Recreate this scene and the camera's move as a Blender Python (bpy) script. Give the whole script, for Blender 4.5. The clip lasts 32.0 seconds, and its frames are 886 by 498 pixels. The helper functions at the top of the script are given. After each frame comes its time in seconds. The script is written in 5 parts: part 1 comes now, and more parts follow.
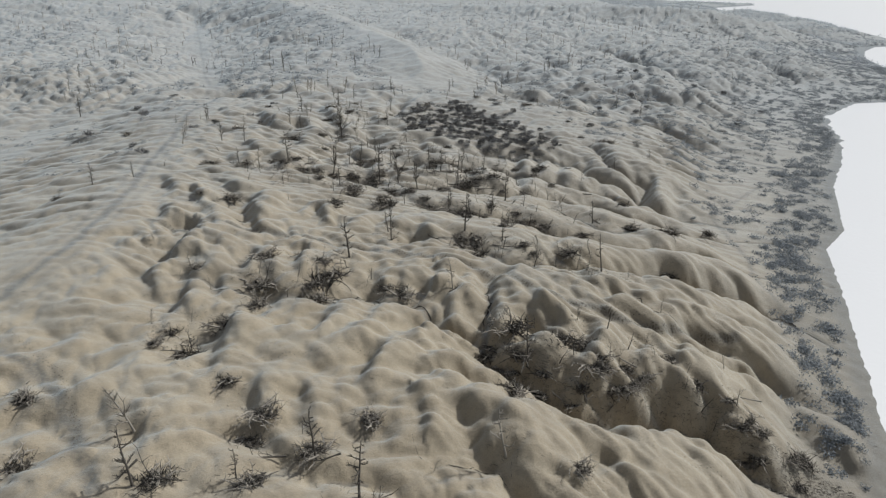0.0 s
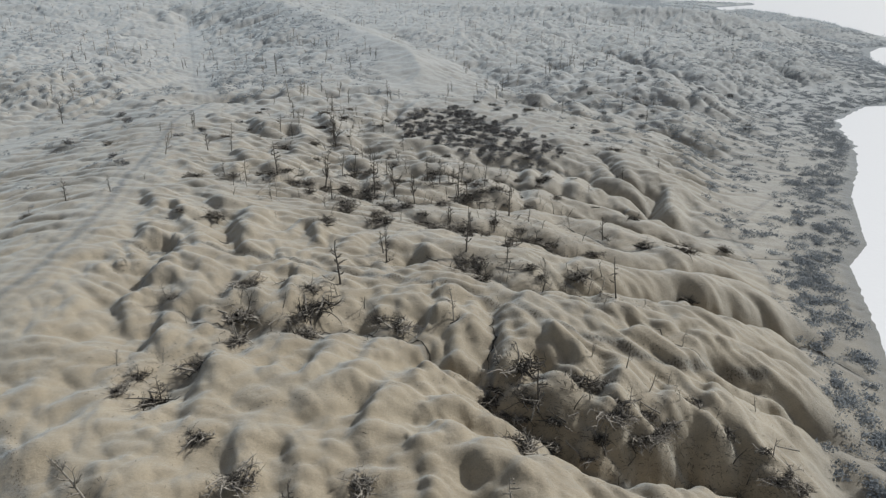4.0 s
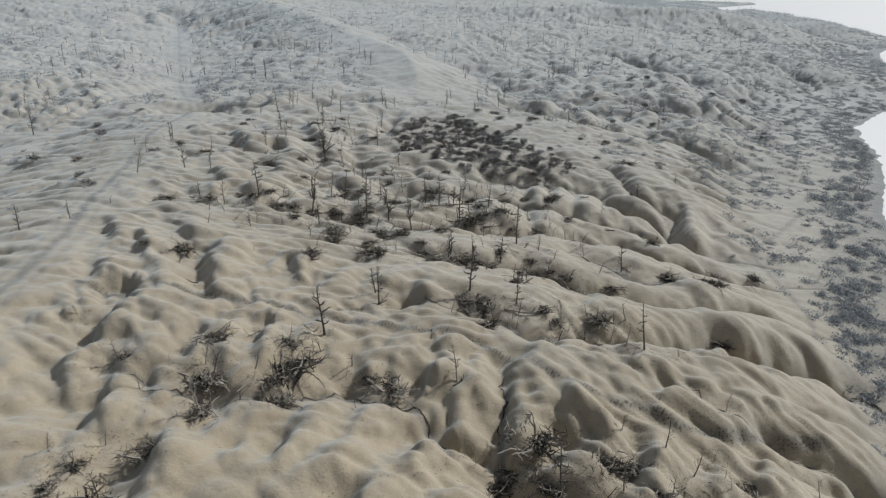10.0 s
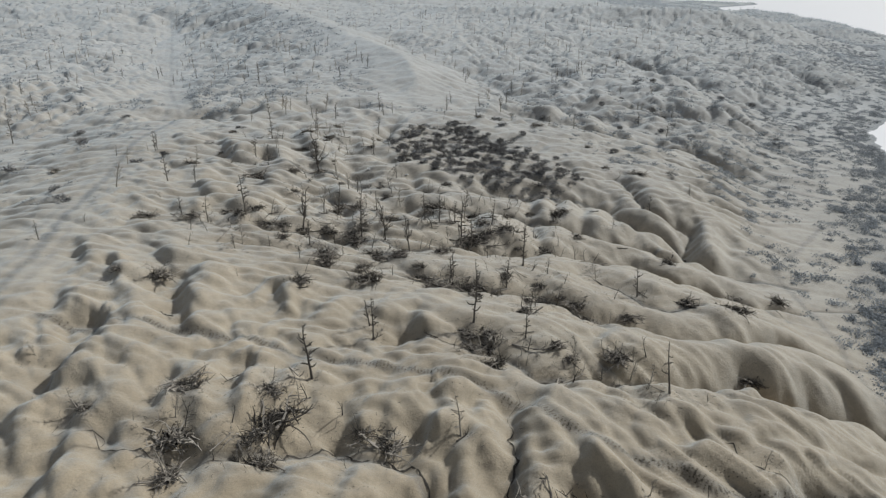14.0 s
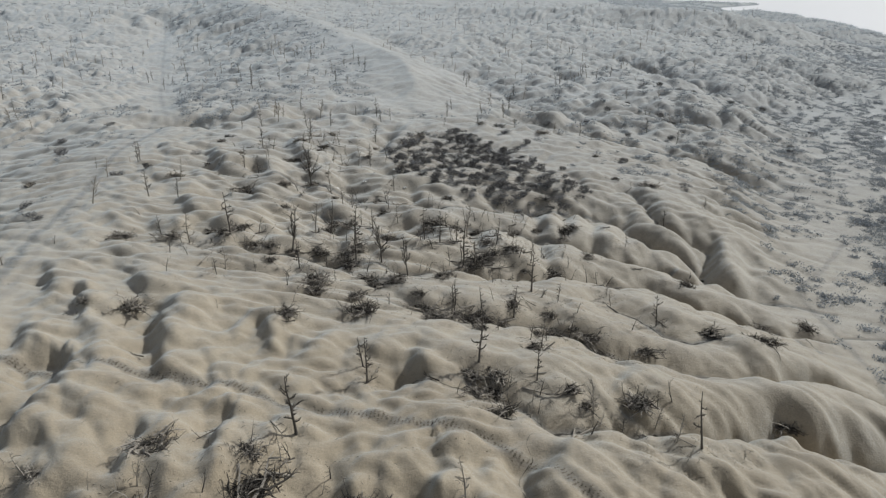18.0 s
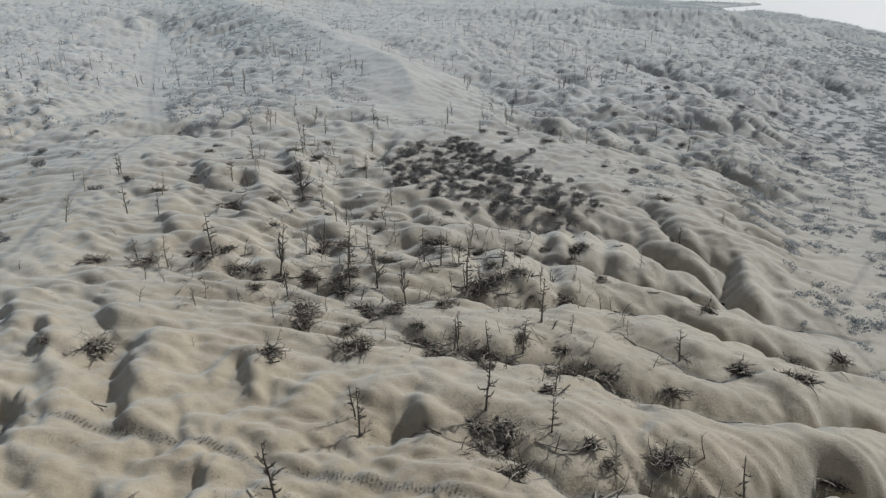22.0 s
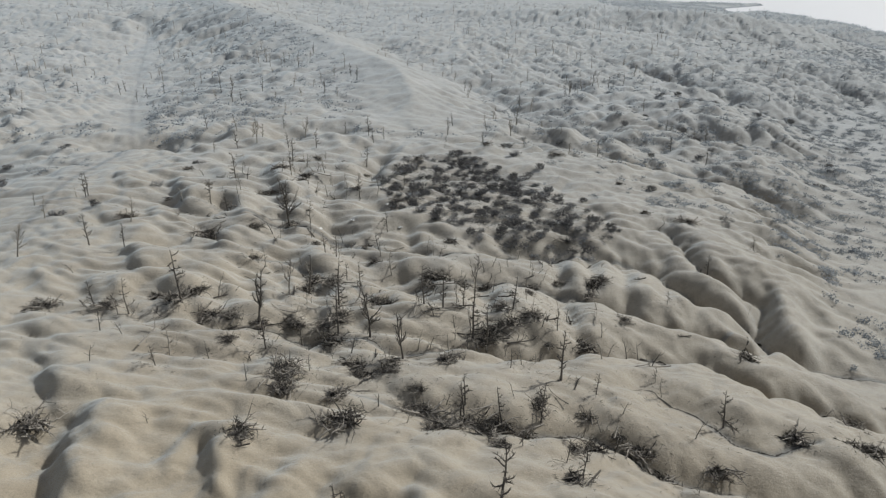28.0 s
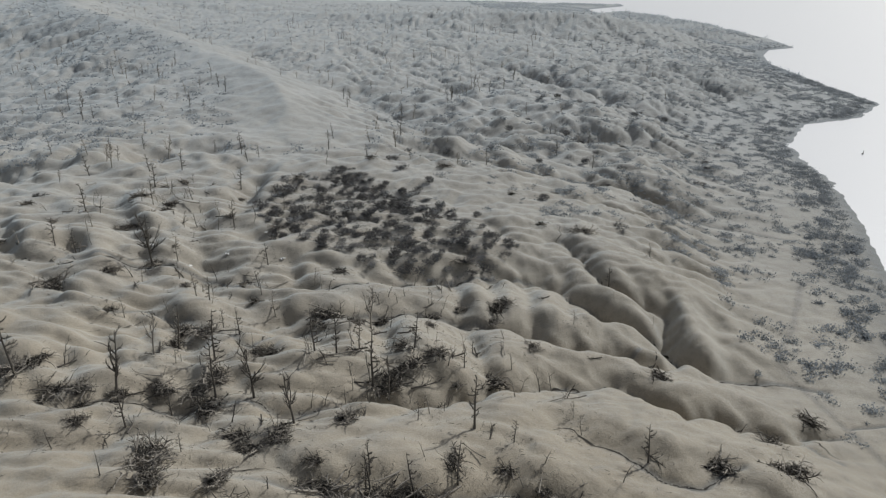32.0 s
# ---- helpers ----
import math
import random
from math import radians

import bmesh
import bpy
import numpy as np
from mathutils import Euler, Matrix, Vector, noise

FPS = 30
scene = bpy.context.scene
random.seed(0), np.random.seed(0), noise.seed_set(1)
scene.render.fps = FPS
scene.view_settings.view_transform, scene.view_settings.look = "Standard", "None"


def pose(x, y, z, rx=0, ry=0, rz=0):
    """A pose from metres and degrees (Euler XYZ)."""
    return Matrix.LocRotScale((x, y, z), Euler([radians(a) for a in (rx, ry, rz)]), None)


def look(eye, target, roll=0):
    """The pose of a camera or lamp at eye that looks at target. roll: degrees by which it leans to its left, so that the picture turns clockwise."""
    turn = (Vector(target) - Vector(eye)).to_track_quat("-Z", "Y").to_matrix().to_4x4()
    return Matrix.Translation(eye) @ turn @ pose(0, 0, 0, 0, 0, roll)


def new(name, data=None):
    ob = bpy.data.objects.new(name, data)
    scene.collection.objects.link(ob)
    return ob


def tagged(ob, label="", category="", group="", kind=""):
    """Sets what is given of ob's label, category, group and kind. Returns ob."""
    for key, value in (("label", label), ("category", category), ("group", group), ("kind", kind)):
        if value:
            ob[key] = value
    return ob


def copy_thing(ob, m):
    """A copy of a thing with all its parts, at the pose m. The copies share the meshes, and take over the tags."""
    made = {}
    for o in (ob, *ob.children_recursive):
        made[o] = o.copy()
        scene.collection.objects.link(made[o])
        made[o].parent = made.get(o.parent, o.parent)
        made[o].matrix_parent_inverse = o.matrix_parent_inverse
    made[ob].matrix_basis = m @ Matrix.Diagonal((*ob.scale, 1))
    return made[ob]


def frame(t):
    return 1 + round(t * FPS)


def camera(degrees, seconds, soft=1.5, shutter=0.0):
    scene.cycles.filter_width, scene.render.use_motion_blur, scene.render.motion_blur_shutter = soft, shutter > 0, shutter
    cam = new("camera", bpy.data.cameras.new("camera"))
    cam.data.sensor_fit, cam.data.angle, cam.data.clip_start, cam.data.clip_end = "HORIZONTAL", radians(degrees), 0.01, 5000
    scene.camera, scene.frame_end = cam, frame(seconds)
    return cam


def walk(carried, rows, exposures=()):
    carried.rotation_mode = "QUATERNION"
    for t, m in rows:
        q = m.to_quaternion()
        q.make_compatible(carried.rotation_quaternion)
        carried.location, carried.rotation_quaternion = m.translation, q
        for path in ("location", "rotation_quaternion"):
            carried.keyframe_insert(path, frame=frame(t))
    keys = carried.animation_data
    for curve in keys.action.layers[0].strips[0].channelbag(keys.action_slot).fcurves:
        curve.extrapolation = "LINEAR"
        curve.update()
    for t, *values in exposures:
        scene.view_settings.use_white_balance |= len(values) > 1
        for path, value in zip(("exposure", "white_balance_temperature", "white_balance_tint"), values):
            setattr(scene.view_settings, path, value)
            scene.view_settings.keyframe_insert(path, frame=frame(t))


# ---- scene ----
cam = camera(65.8, 32.0, soft=1.3)
walk(cam, [
    (0.0, pose(0.00, 0.01, 40.66, 67.30, -0.08, 0.00)),
    (4.0, pose(-0.25, 9.31, 40.53, 67.28, -0.03, -0.20)),
    (8.0, pose(-0.45, 18.58, 40.40, 67.27, 0.02, -0.36)),
    (12.0, pose(-0.62, 27.80, 40.27, 67.27, 0.07, -0.48)),
    (16.0, pose(-0.78, 36.94, 40.13, 67.28, 0.12, -0.56)),
    (20.0, pose(-0.95, 45.99, 39.99, 67.30, 0.17, -0.64)),
    (24.0, pose(-1.16, 54.93, 39.84, 67.32, 0.22, -0.72)),
    (27.0, pose(-1.36, 61.55, 39.75, 67.35, 0.26, -0.79)),
    (28.0, pose(-1.38, 63.75, 39.75, 67.35, 0.27, -0.86)),
    (28.5, pose(-1.38, 64.88, 39.75, 67.35, 0.28, -1.40)),
    (29.0, pose(-1.37, 66.04, 39.75, 67.36, 0.28, -2.83)),
    (29.5, pose(-1.34, 67.22, 39.75, 67.35, 0.28, -4.45)),
    (30.0, pose(-1.31, 68.42, 39.76, 67.34, 0.27, -6.12)),
    (30.5, pose(-1.27, 69.60, 39.77, 67.31, 0.25, -7.88)),
    (31.0, pose(-1.23, 70.78, 39.78, 67.28, 0.24, -9.74)),
    (31.5, pose(-1.18, 71.95, 39.79, 67.30, 0.23, -10.90)),
    (32.0, pose(-1.11, 73.10, 39.81, 67.48, 0.21, -10.89)),
], exposures=[(0.0, 0.0), (28.0, 0.0), (31.0, -0.2), (32.0, -0.22)])

# ---- light: a hazy sun ahead, over the lake ----
SUN_UP, SUN_TURN = radians(38), math.atan2(0.86, 0.50)
world = bpy.data.worlds.new("hazy_sky")
scene.world = world
world.use_nodes = True
sky = world.node_tree.nodes.new("ShaderNodeTexSky")
sky.sky_type = "NISHITA"
sky.sun_disc = False
sky.sun_elevation, sky.sun_rotation = SUN_UP, SUN_TURN
sky.air_density, sky.dust_density, sky.ozone_density = 1.0, 2.0, 1.5
back = world.node_tree.nodes["Background"]
back.inputs["Strength"].default_value = 0.087
haze = world.node_tree.nodes.new("ShaderNodeHueSaturation")
haze.inputs["Saturation"].default_value = 0.45
world.node_tree.links.new(sky.outputs[0], haze.inputs["Color"])
world.node_tree.links.new(haze.outputs[0], back.inputs["Color"])
sun_data = bpy.data.lights.new("sun", "SUN")
sun_data.energy, sun_data.angle, sun_data.color = 3.35, radians(2.2), (0.99, 0.987, 0.975)
sun = new("sun", sun_data)
sun.matrix_world = look((0, 0, 0), (-math.sin(SUN_TURN) * math.cos(SUN_UP), -math.cos(SUN_TURN) * math.cos(SUN_UP), -math.sin(SUN_UP)))


# ---- materials ----
def material(name, rough=0.9):
    m = bpy.data.materials.new(name)
    m.use_nodes = True
    shader = m.node_tree.nodes["Principled BSDF"]
    shader.inputs["Roughness"].default_value = rough
    shader.inputs["Specular IOR Level"].default_value = 0.2
    return m, m.node_tree.nodes, m.node_tree.links, shader


def noise_node(nodes, links, where, scale, detail=3.0, rough=0.55):
    n = nodes.new("ShaderNodeTexNoise")
    n.inputs["Scale"].default_value, n.inputs["Detail"].default_value, n.inputs["Roughness"].default_value = scale, detail, rough
    links.new(where, n.inputs["Vector"])
    return n.outputs["Fac"]


def ramp(nodes, links, fac, stops):
    r = nodes.new("ShaderNodeValToRGB")
    el = r.color_ramp.elements
    while len(el) < len(stops):
        el.new(0.5)
    for e, (at, col) in zip(el, stops):
        e.position, e.color = at, (*col, 1)
    links.new(fac, r.inputs["Fac"])
    return r.outputs["Color"]


def blend(nodes, links, fac, a, b, mode="MIX"):
    m = nodes.new("ShaderNodeMix")
    m.data_type, m.blend_type = "RGBA", mode
    for sock, v in ((m.inputs["Factor"], fac), (m.inputs["A"], a), (m.inputs["B"], b)):
        if isinstance(v, (int, float)):
            sock.default_value = v
        elif isinstance(v, tuple):
            sock.default_value = (*v, 1)
        else:
            links.new(v, sock)
    return m.outputs["Result"]


def ash_material():
    m, nodes, links, shader = material("volcanic_ash", 0.95)
    where = nodes.new("ShaderNodeNewGeometry").outputs["Position"]
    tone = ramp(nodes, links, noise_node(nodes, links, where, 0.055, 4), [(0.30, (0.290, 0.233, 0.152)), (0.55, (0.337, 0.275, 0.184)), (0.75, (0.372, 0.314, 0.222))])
    # greyer ramp blended in northward: distance haze painted into the base colour
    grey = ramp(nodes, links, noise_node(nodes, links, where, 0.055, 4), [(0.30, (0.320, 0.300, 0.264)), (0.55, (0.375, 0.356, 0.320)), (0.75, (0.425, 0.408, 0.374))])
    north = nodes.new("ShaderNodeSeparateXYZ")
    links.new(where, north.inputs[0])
    haze_reach = nodes.new("ShaderNodeMath")
    haze_reach.operation, haze_reach.inputs[1].default_value = "MULTIPLY_ADD", 90.0
    links.new(noise_node(nodes, links, where, 0.03, 4), haze_reach.inputs[0])
    links.new(north.outputs["Y"], haze_reach.inputs[2])
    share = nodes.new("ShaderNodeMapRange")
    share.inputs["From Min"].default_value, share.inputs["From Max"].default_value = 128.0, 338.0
    links.new(haze_reach.outputs[0], share.inputs["Value"])
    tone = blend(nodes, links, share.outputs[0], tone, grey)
    stain = ramp(nodes, links, noise_node(nodes, links, where, 0.6, 5, 0.65), [(0.28, (0.74, 0.73, 0.71)), (0.52, (1.0, 1.0, 1.0)), (0.8, (1.1, 1.1, 1.09))])
    col = blend(nodes, links, 0.9, tone, stain, "MULTIPLY")
    grain = ramp(nodes, links, noise_node(nodes, links, where, 9.0, 3, 0.7), [(0.30, (0.66, 0.65, 0.63)), (0.55, (1.0, 1.0, 1.0)), (0.8, (1.06, 1.06, 1.05))])
    col = blend(nodes, links, 0.75, col, grain, "MULTIPLY")
    speck = ramp(nodes, links, noise_node(nodes, links, where, 3.1, 4, 0.75), [(0.30, (0.55, 0.54, 0.52)), (0.37, (1.0, 1.0, 1.0)), (0.8, (1.0, 1.0, 1.0))])
    col = blend(nodes, links, 0.8, col, speck, "MULTIPLY")
    worn = nodes.new("ShaderNodeAttribute")
    worn.attribute_name = "track"
    prints = nodes.new("ShaderNodeMath")
    prints.operation, prints.use_clamp = "MULTIPLY", True
    twice = nodes.new("ShaderNodeMath")
    twice.operation, twice.inputs[1].default_value = "MULTIPLY", 1.5
    links.new(worn.outputs["Fac"], twice.inputs[0])
    links.new(twice.outputs[0], prints.inputs[0])
    links.new(noise_node(nodes, links, where, 2.6, 3, 0.7), prints.inputs[1])
    col = blend(nodes, links, prints.outputs[0], col, (0.085, 0.074, 0.057))
    # darkening along beds and rills paints crease shade; at the shore it is wet
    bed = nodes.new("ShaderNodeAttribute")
    bed.attribute_name = "silt_shade"
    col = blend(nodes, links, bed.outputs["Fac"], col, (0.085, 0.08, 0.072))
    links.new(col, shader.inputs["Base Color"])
    # bluish sheen at grazing angles imitates haze over the far ground
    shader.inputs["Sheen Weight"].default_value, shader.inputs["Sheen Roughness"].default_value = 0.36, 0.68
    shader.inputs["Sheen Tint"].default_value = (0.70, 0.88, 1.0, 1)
    bump = nodes.new("ShaderNodeBump")
    bump.inputs["Strength"].default_value, bump.inputs["Distance"].default_value = 0.7, 0.12
    links.new(noise_node(nodes, links, where, 3.2, 6, 0.72), bump.inputs["Height"])
    links.new(bump.outputs[0], shader.inputs["Normal"])
    return m


def varied_material(name, dark, pale, scale, rough=0.9, haze_sheen=0.0, thin=0.0):
    m, nodes, links, shader = material(name, rough)
    where = nodes.new("ShaderNodeNewGeometry").outputs["Position"]
    geo = nodes.new("ShaderNodeNewGeometry").outputs["Random Per Island"]
    info = nodes.new("ShaderNodeObjectInfo").outputs["Random"]
    col = blend(nodes, links, noise_node(nodes, links, where, scale, 4), dark, pale)
    mid = tuple((a + b) / 2 for a, b in zip(dark, pale))
    vary = blend(nodes, links, geo, tuple(0.65 * v for v in mid), tuple(1.35 * v for v in mid))
    col = blend(nodes, links, 0.5, col, vary)
    shade = ramp(nodes, links, info, [(0.0, (0.7, 0.7, 0.7)), (1.0, (1.15, 1.15, 1.15))])
    col = blend(nodes, links, 1.0, col, shade, "MULTIPLY")
    links.new(col, shader.inputs["Base Color"])
    # blue-tinted sheen brightens leaves seen at a slant, in place of haze
    shader.inputs["Sheen Weight"].default_value, shader.inputs["Sheen Roughness"].default_value = haze_sheen, 0.45
    shader.inputs["Sheen Tint"].default_value = (0.66, 0.83, 1.0, 1)
    if thin:
        glow, both = nodes.new("ShaderNodeBsdfTranslucent"), nodes.new("ShaderNodeMixShader")
        links.new(col, glow.inputs["Color"])
        both.inputs["Fac"].default_value = thin
        links.new(shader.outputs[0], both.inputs[1])
        links.new(glow.outputs[0], both.inputs[2])
        links.new(both.outputs[0], nodes["Material Output"].inputs["Surface"])
    return m


def water_material():
    m, nodes, links, shader = material("lake_water", 0.34)
    shader.inputs["Base Color"].default_value = (0.74, 0.75, 0.75, 1)
    shader.inputs["Specular IOR Level"].default_value = 0.5
    where = nodes.new("ShaderNodeNewGeometry").outputs["Position"]
    bump = nodes.new("ShaderNodeBump")
    bump.inputs["Strength"].default_value, bump.inputs["Distance"].default_value = 0.25, 0.15
    links.new(noise_node(nodes, links, where, 0.8, 4), bump.inputs["Height"])
    links.new(bump.outputs[0], shader.inputs["Normal"])
    return m


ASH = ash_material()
WATER = water_material()
BARK = varied_material("weathered_bark", (0.042, 0.037, 0.032), (0.175, 0.160, 0.138), 3.0)
BLEACHED = varied_material("bleached_wood", (0.17, 0.155, 0.13), (0.40, 0.37, 0.32), 3.0)
BRUSH = varied_material("dry_brushwood", (0.030, 0.027, 0.023), (0.10, 0.091, 0.078), 1.2)
# near-black twigs carry the shade inside a brush heap in their colour
TANGLE = varied_material("shade_dark_twigs", (0.016, 0.015, 0.013), (0.075, 0.069, 0.060), 1.2)
# dark colour stands for the shade inside narrow cracks
CRACK_SHADE = varied_material("crack_shade", (0.035, 0.032, 0.028), (0.085, 0.078, 0.066), 1.5)
TRODDEN = varied_material("trodden_ash", (0.06, 0.052, 0.04), (0.15, 0.13, 0.098), 1.6)
LEAF = varied_material("ash_dusted_leaves", (0.075, 0.072, 0.068), (0.225, 0.216, 0.205), 0.5, 0.9, 0.4, 0.2)
# both scrub colours are paled and blued for haze, the far copy most
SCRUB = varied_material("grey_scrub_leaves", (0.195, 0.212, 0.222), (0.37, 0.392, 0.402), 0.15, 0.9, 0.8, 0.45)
FAR_SCRUB = varied_material("hazed_far_scrub", (0.30, 0.33, 0.35), (0.48, 0.51, 0.53), 0.08, 0.9, 1.0, 0.5)
PALE = varied_material("pale_litter", (0.62, 0.62, 0.60), (0.8, 0.8, 0.78), 2.0, 0.5)
RUST = varied_material("weathered_post", (0.05, 0.045, 0.04), (0.10, 0.09, 0.08), 2.0)

# ---- the lie of the land ----
LAKE = -14.0
SHORE = [(-420, -900), (-40, -60), (20, 20), (45, 50), (57, 73), (72, 110), (80, 131), (89, 141), (96, 156), (104, 174), (118, 196), (124, 206), (134, 223),
         (137, 232), (143, 250), (152, 266), (174, 289), (202, 295), (216, 306), (231, 318), (241, 359), (257, 415), (267, 449),
         (281, 477), (305, 501), (331, 509), (345, 560), (351, 612), (360, 699), (347, 746), (335, 820), (345, 900), (359, 958),
         (451, 1030), (330, 1090), (0, 1280), (-1500, 1700)]


SPUR = [(-7, 248), (-8, 272), (-14, 300), (-50, 370), (-125, 500), (-160, 620)]


def polyline(px, py, pts):
    """Distance to a polyline, the length along it, and the side (+1 left of its way)."""
    best = np.full(px.shape, 1e9)
    along, side = np.zeros(px.shape), np.ones(px.shape)
    run = 0.0
    for (ax, ay), (bx, by) in zip(pts[:-1], pts[1:]):
        dx, dy = bx - ax, by - ay
        ln = float(np.hypot(dx, dy))
        u = np.clip(((px - ax) * dx + (py - ay) * dy) / (ln * ln), 0, 1)
        qx, qy = px - ax - u * dx, py - ay - u * dy
        d = qx * qx + qy * qy
        near = d < best
        best = np.where(near, d, best)
        along = np.where(near, run + u * ln, along)
        side = np.where(near, np.sign(dx * (py - ay) - dy * (px - ax)), side)
        run += ln
    return np.sqrt(best), along, side


def ridge(px, py, pts, high, wide, left=1.0):
    d, s, side = polyline(px, py, pts)
    w = np.where(side > 0, wide * left, wide)
    return np.interp(s, *high) * np.exp(-(d / w) ** 2) if isinstance(high, tuple) else high * np.exp(-(d / w) ** 2)


def broad(px, py):
    """The lie of the land without its gullies; the lake stands at -14."""
    d, _, side = polyline(px, py, SHORE)
    d = d * side
    d0 = d
    foot = np.interp(py, [60, 100, 150, 200, 300], [8, 9.5, 27, 33, 30])
    flat = np.interp(d, [-60, -8, 0, 3, 40], [-26, -17, -14.1, -13.35, -11.2])
    hill = np.interp((d - foot) * np.interp(py, [60, 105, 140, 470, 560], [1.6, 1.35, 1.0, 1.0, 0.2]), [-60, -10, 0, 9, 20, 40, 70, 110, 170, 320], [-30, -17, -12.6, -8.3, -5.4, -3.2, -1.4, 0.0, 1.6, 3.0])
    z = np.log(np.exp(flat + 14) + np.exp(np.minimum(hill, 40) + 14)) - 14
    z = z + ridge(px, py, SPUR, ([0, 24, 54, 154, 384], [1.2, 2.8, 5.0, 12, 15]), 34, 1.0)
    z = z + ridge(px, py, [(34, 262), (10, 320), (-40, 420), (-90, 520)], -5.0, 17)
    z = z + ridge(px, py, [(-85, 262), (-110, 330), (-150, 440)], -4.0, 22)
    z = z + ridge(px, py, [(20, 600), (110, 545), (175, 510), (215, 497), (250, 492)], ([0, 110, 190, 235, 275], [9, 12, 12, 8, 2]), 30)
    z = z + ridge(px, py, [(300, 570), (315, 650), (318, 760)], 6.0, 34)
    z = z + 16.0 * np.exp(-((px + 330) / 170) ** 2 - ((py - 560) / 150) ** 2)
    z = z + 14.0 * np.exp(-((px + 220) / 230) ** 2 - ((py - 820) / 160) ** 2)
    d, s, _ = polyline(px, py, SPUR)
    z = z + np.interp(s, [0, 14, 70, 140], [0.8, 2.6, 2.0, 0.0]) * np.exp(-d / 7.0)
    d, _, side = polyline(px, py, TRACKS[0][0])
    west = np.clip(d * side - 2, 0, 45)
    z = z - 0.19 * (np.sqrt(west * west + 9) - 3) * np.interp(py, [60, 100, 196, 240], [0, 1, 1, 0])
    z = z + 0.9 * np.clip((d0 - foot) / 20, 0, 1) * np.clip((230 - py) / 30, 0, 1)
    rise = np.clip((-px - 12) / 22, 0, 1)
    z = z + 1.6 * rise * rise * (3 - 2 * rise) * np.clip((py - 62) / 25, 0, 1) * np.clip((212 - py) / 30, 0, 1)
    return np.where((py > 985) & (px > 440), -24.0, z)


def grain2(px, py, seed):
    """Smooth gradient noise, about -0.7 to 0.7."""
    x0, y0 = np.floor(px), np.floor(py)
    fx, fy = px - x0, py - y0
    ix, iy = x0.astype(np.int64), y0.astype(np.int64)

    def corner(ox, oy):
        h = ((ix + ox) * 374761393 + (iy + oy) * 668265263 + seed * 1274126177) & 0xFFFFFFFF
        h = ((h ^ (h >> 13)) * 1103515245) & 0xFFFFFFFF
        h = ((h ^ (h >> 16)) * 668265263) & 0xFFFFFFFF
        a = (h >> 8).astype(np.float64) * (2 * np.pi / 16777216.0)
        return np.cos(a) * (fx - ox) + np.sin(a) * (fy - oy)

    u, v = fx * fx * fx * (fx * (fx * 6 - 15) + 10), fy * fy * fy * (fy * (fy * 6 - 15) + 10)
    a, b = corner(0, 0), corner(0, 1)
    return (a + u * (corner(1, 0) - a)) * (1 - v) + (b + u * (corner(1, 1) - b)) * v


# gullies: the way of the bed, depth at head and foot, reach of the bank to the north and south, spacing of the side spurs
GULLIES_A = [
    ([(-41.7, 88.6), (-36.5, 84.9), (-30.6, 82.6), (-25.8, 80.5), (-19.7, 80.9), (-11, 84), (-3, 81), (0.5, 74.4)], 0.8, 1.76, 3.6, 4.7, 4.2),
    ([(0.5, 74.6), (4.5, 71.6), (7.8, 70), (10.8, 67.4), (13.5, 64.3), (16.4, 63.2), (19.8, 64.2), (23.1, 64.4), (26.5, 64.6), (30.2, 64), (34.1, 60.2), (37.1, 58.9), (40, 58.2), (44, 55)], 3.5, 4.4, 3.3, 4.2, 5.6),
    ([(7.6, 96), (6.7, 87.8), (6.6, 82), (4.8, 72)], 0.64, 2.4, 2.2, 3.5, 3.6),
    ([(-5.8, 104.8), (2.4, 103.7), (5.6, 101.5), (10.4, 96.9), (16.8, 97.4), (22.2, 97.9), (28.9, 99.1), (36.5, 101.4), (39.1, 99.3), (47.8, 100.1), (55.8, 96.7), (59.9, 89.9)], 1.44, 2.56, 4, 3.5, 4.5),
]
GULLIES_B = [
    ([(-19.4, 120.3), (-13.8, 122.5), (-8.9, 122.3), (0.7, 118.9), (6.8, 117.7), (13.8, 118.9), (17.3, 117), (19.7, 113.8), (27.5, 112.6), (33.6, 110.9), (47.1, 113.5)], 0.72, 1.92, 3.2, 3.5, 4.2),
    ([(19.1, 127.3), (21.9, 128.1), (24.0, 126.0), (26.8, 123.3), (28.7, 120.0), (32.1, 118.5), (37.5, 120.5)], 0.96, 2.08, 2.9, 4, 3.6),
    ([(-29.8, 135.2), (-22.8, 136), (-17.2, 134.7), (-9.5, 133.5), (-4.9, 132), (0.7, 133.7), (10.5, 133.3), (15.6, 135.4), (22.4, 137.5), (32.0, 138.6), (34.8, 136.3), (38.8, 132.5), (47.1, 131.1), (49.5, 127.1), (52.6, 123.3)], 1.12, 2.1, 4.3, 3.7, 4.5),
]
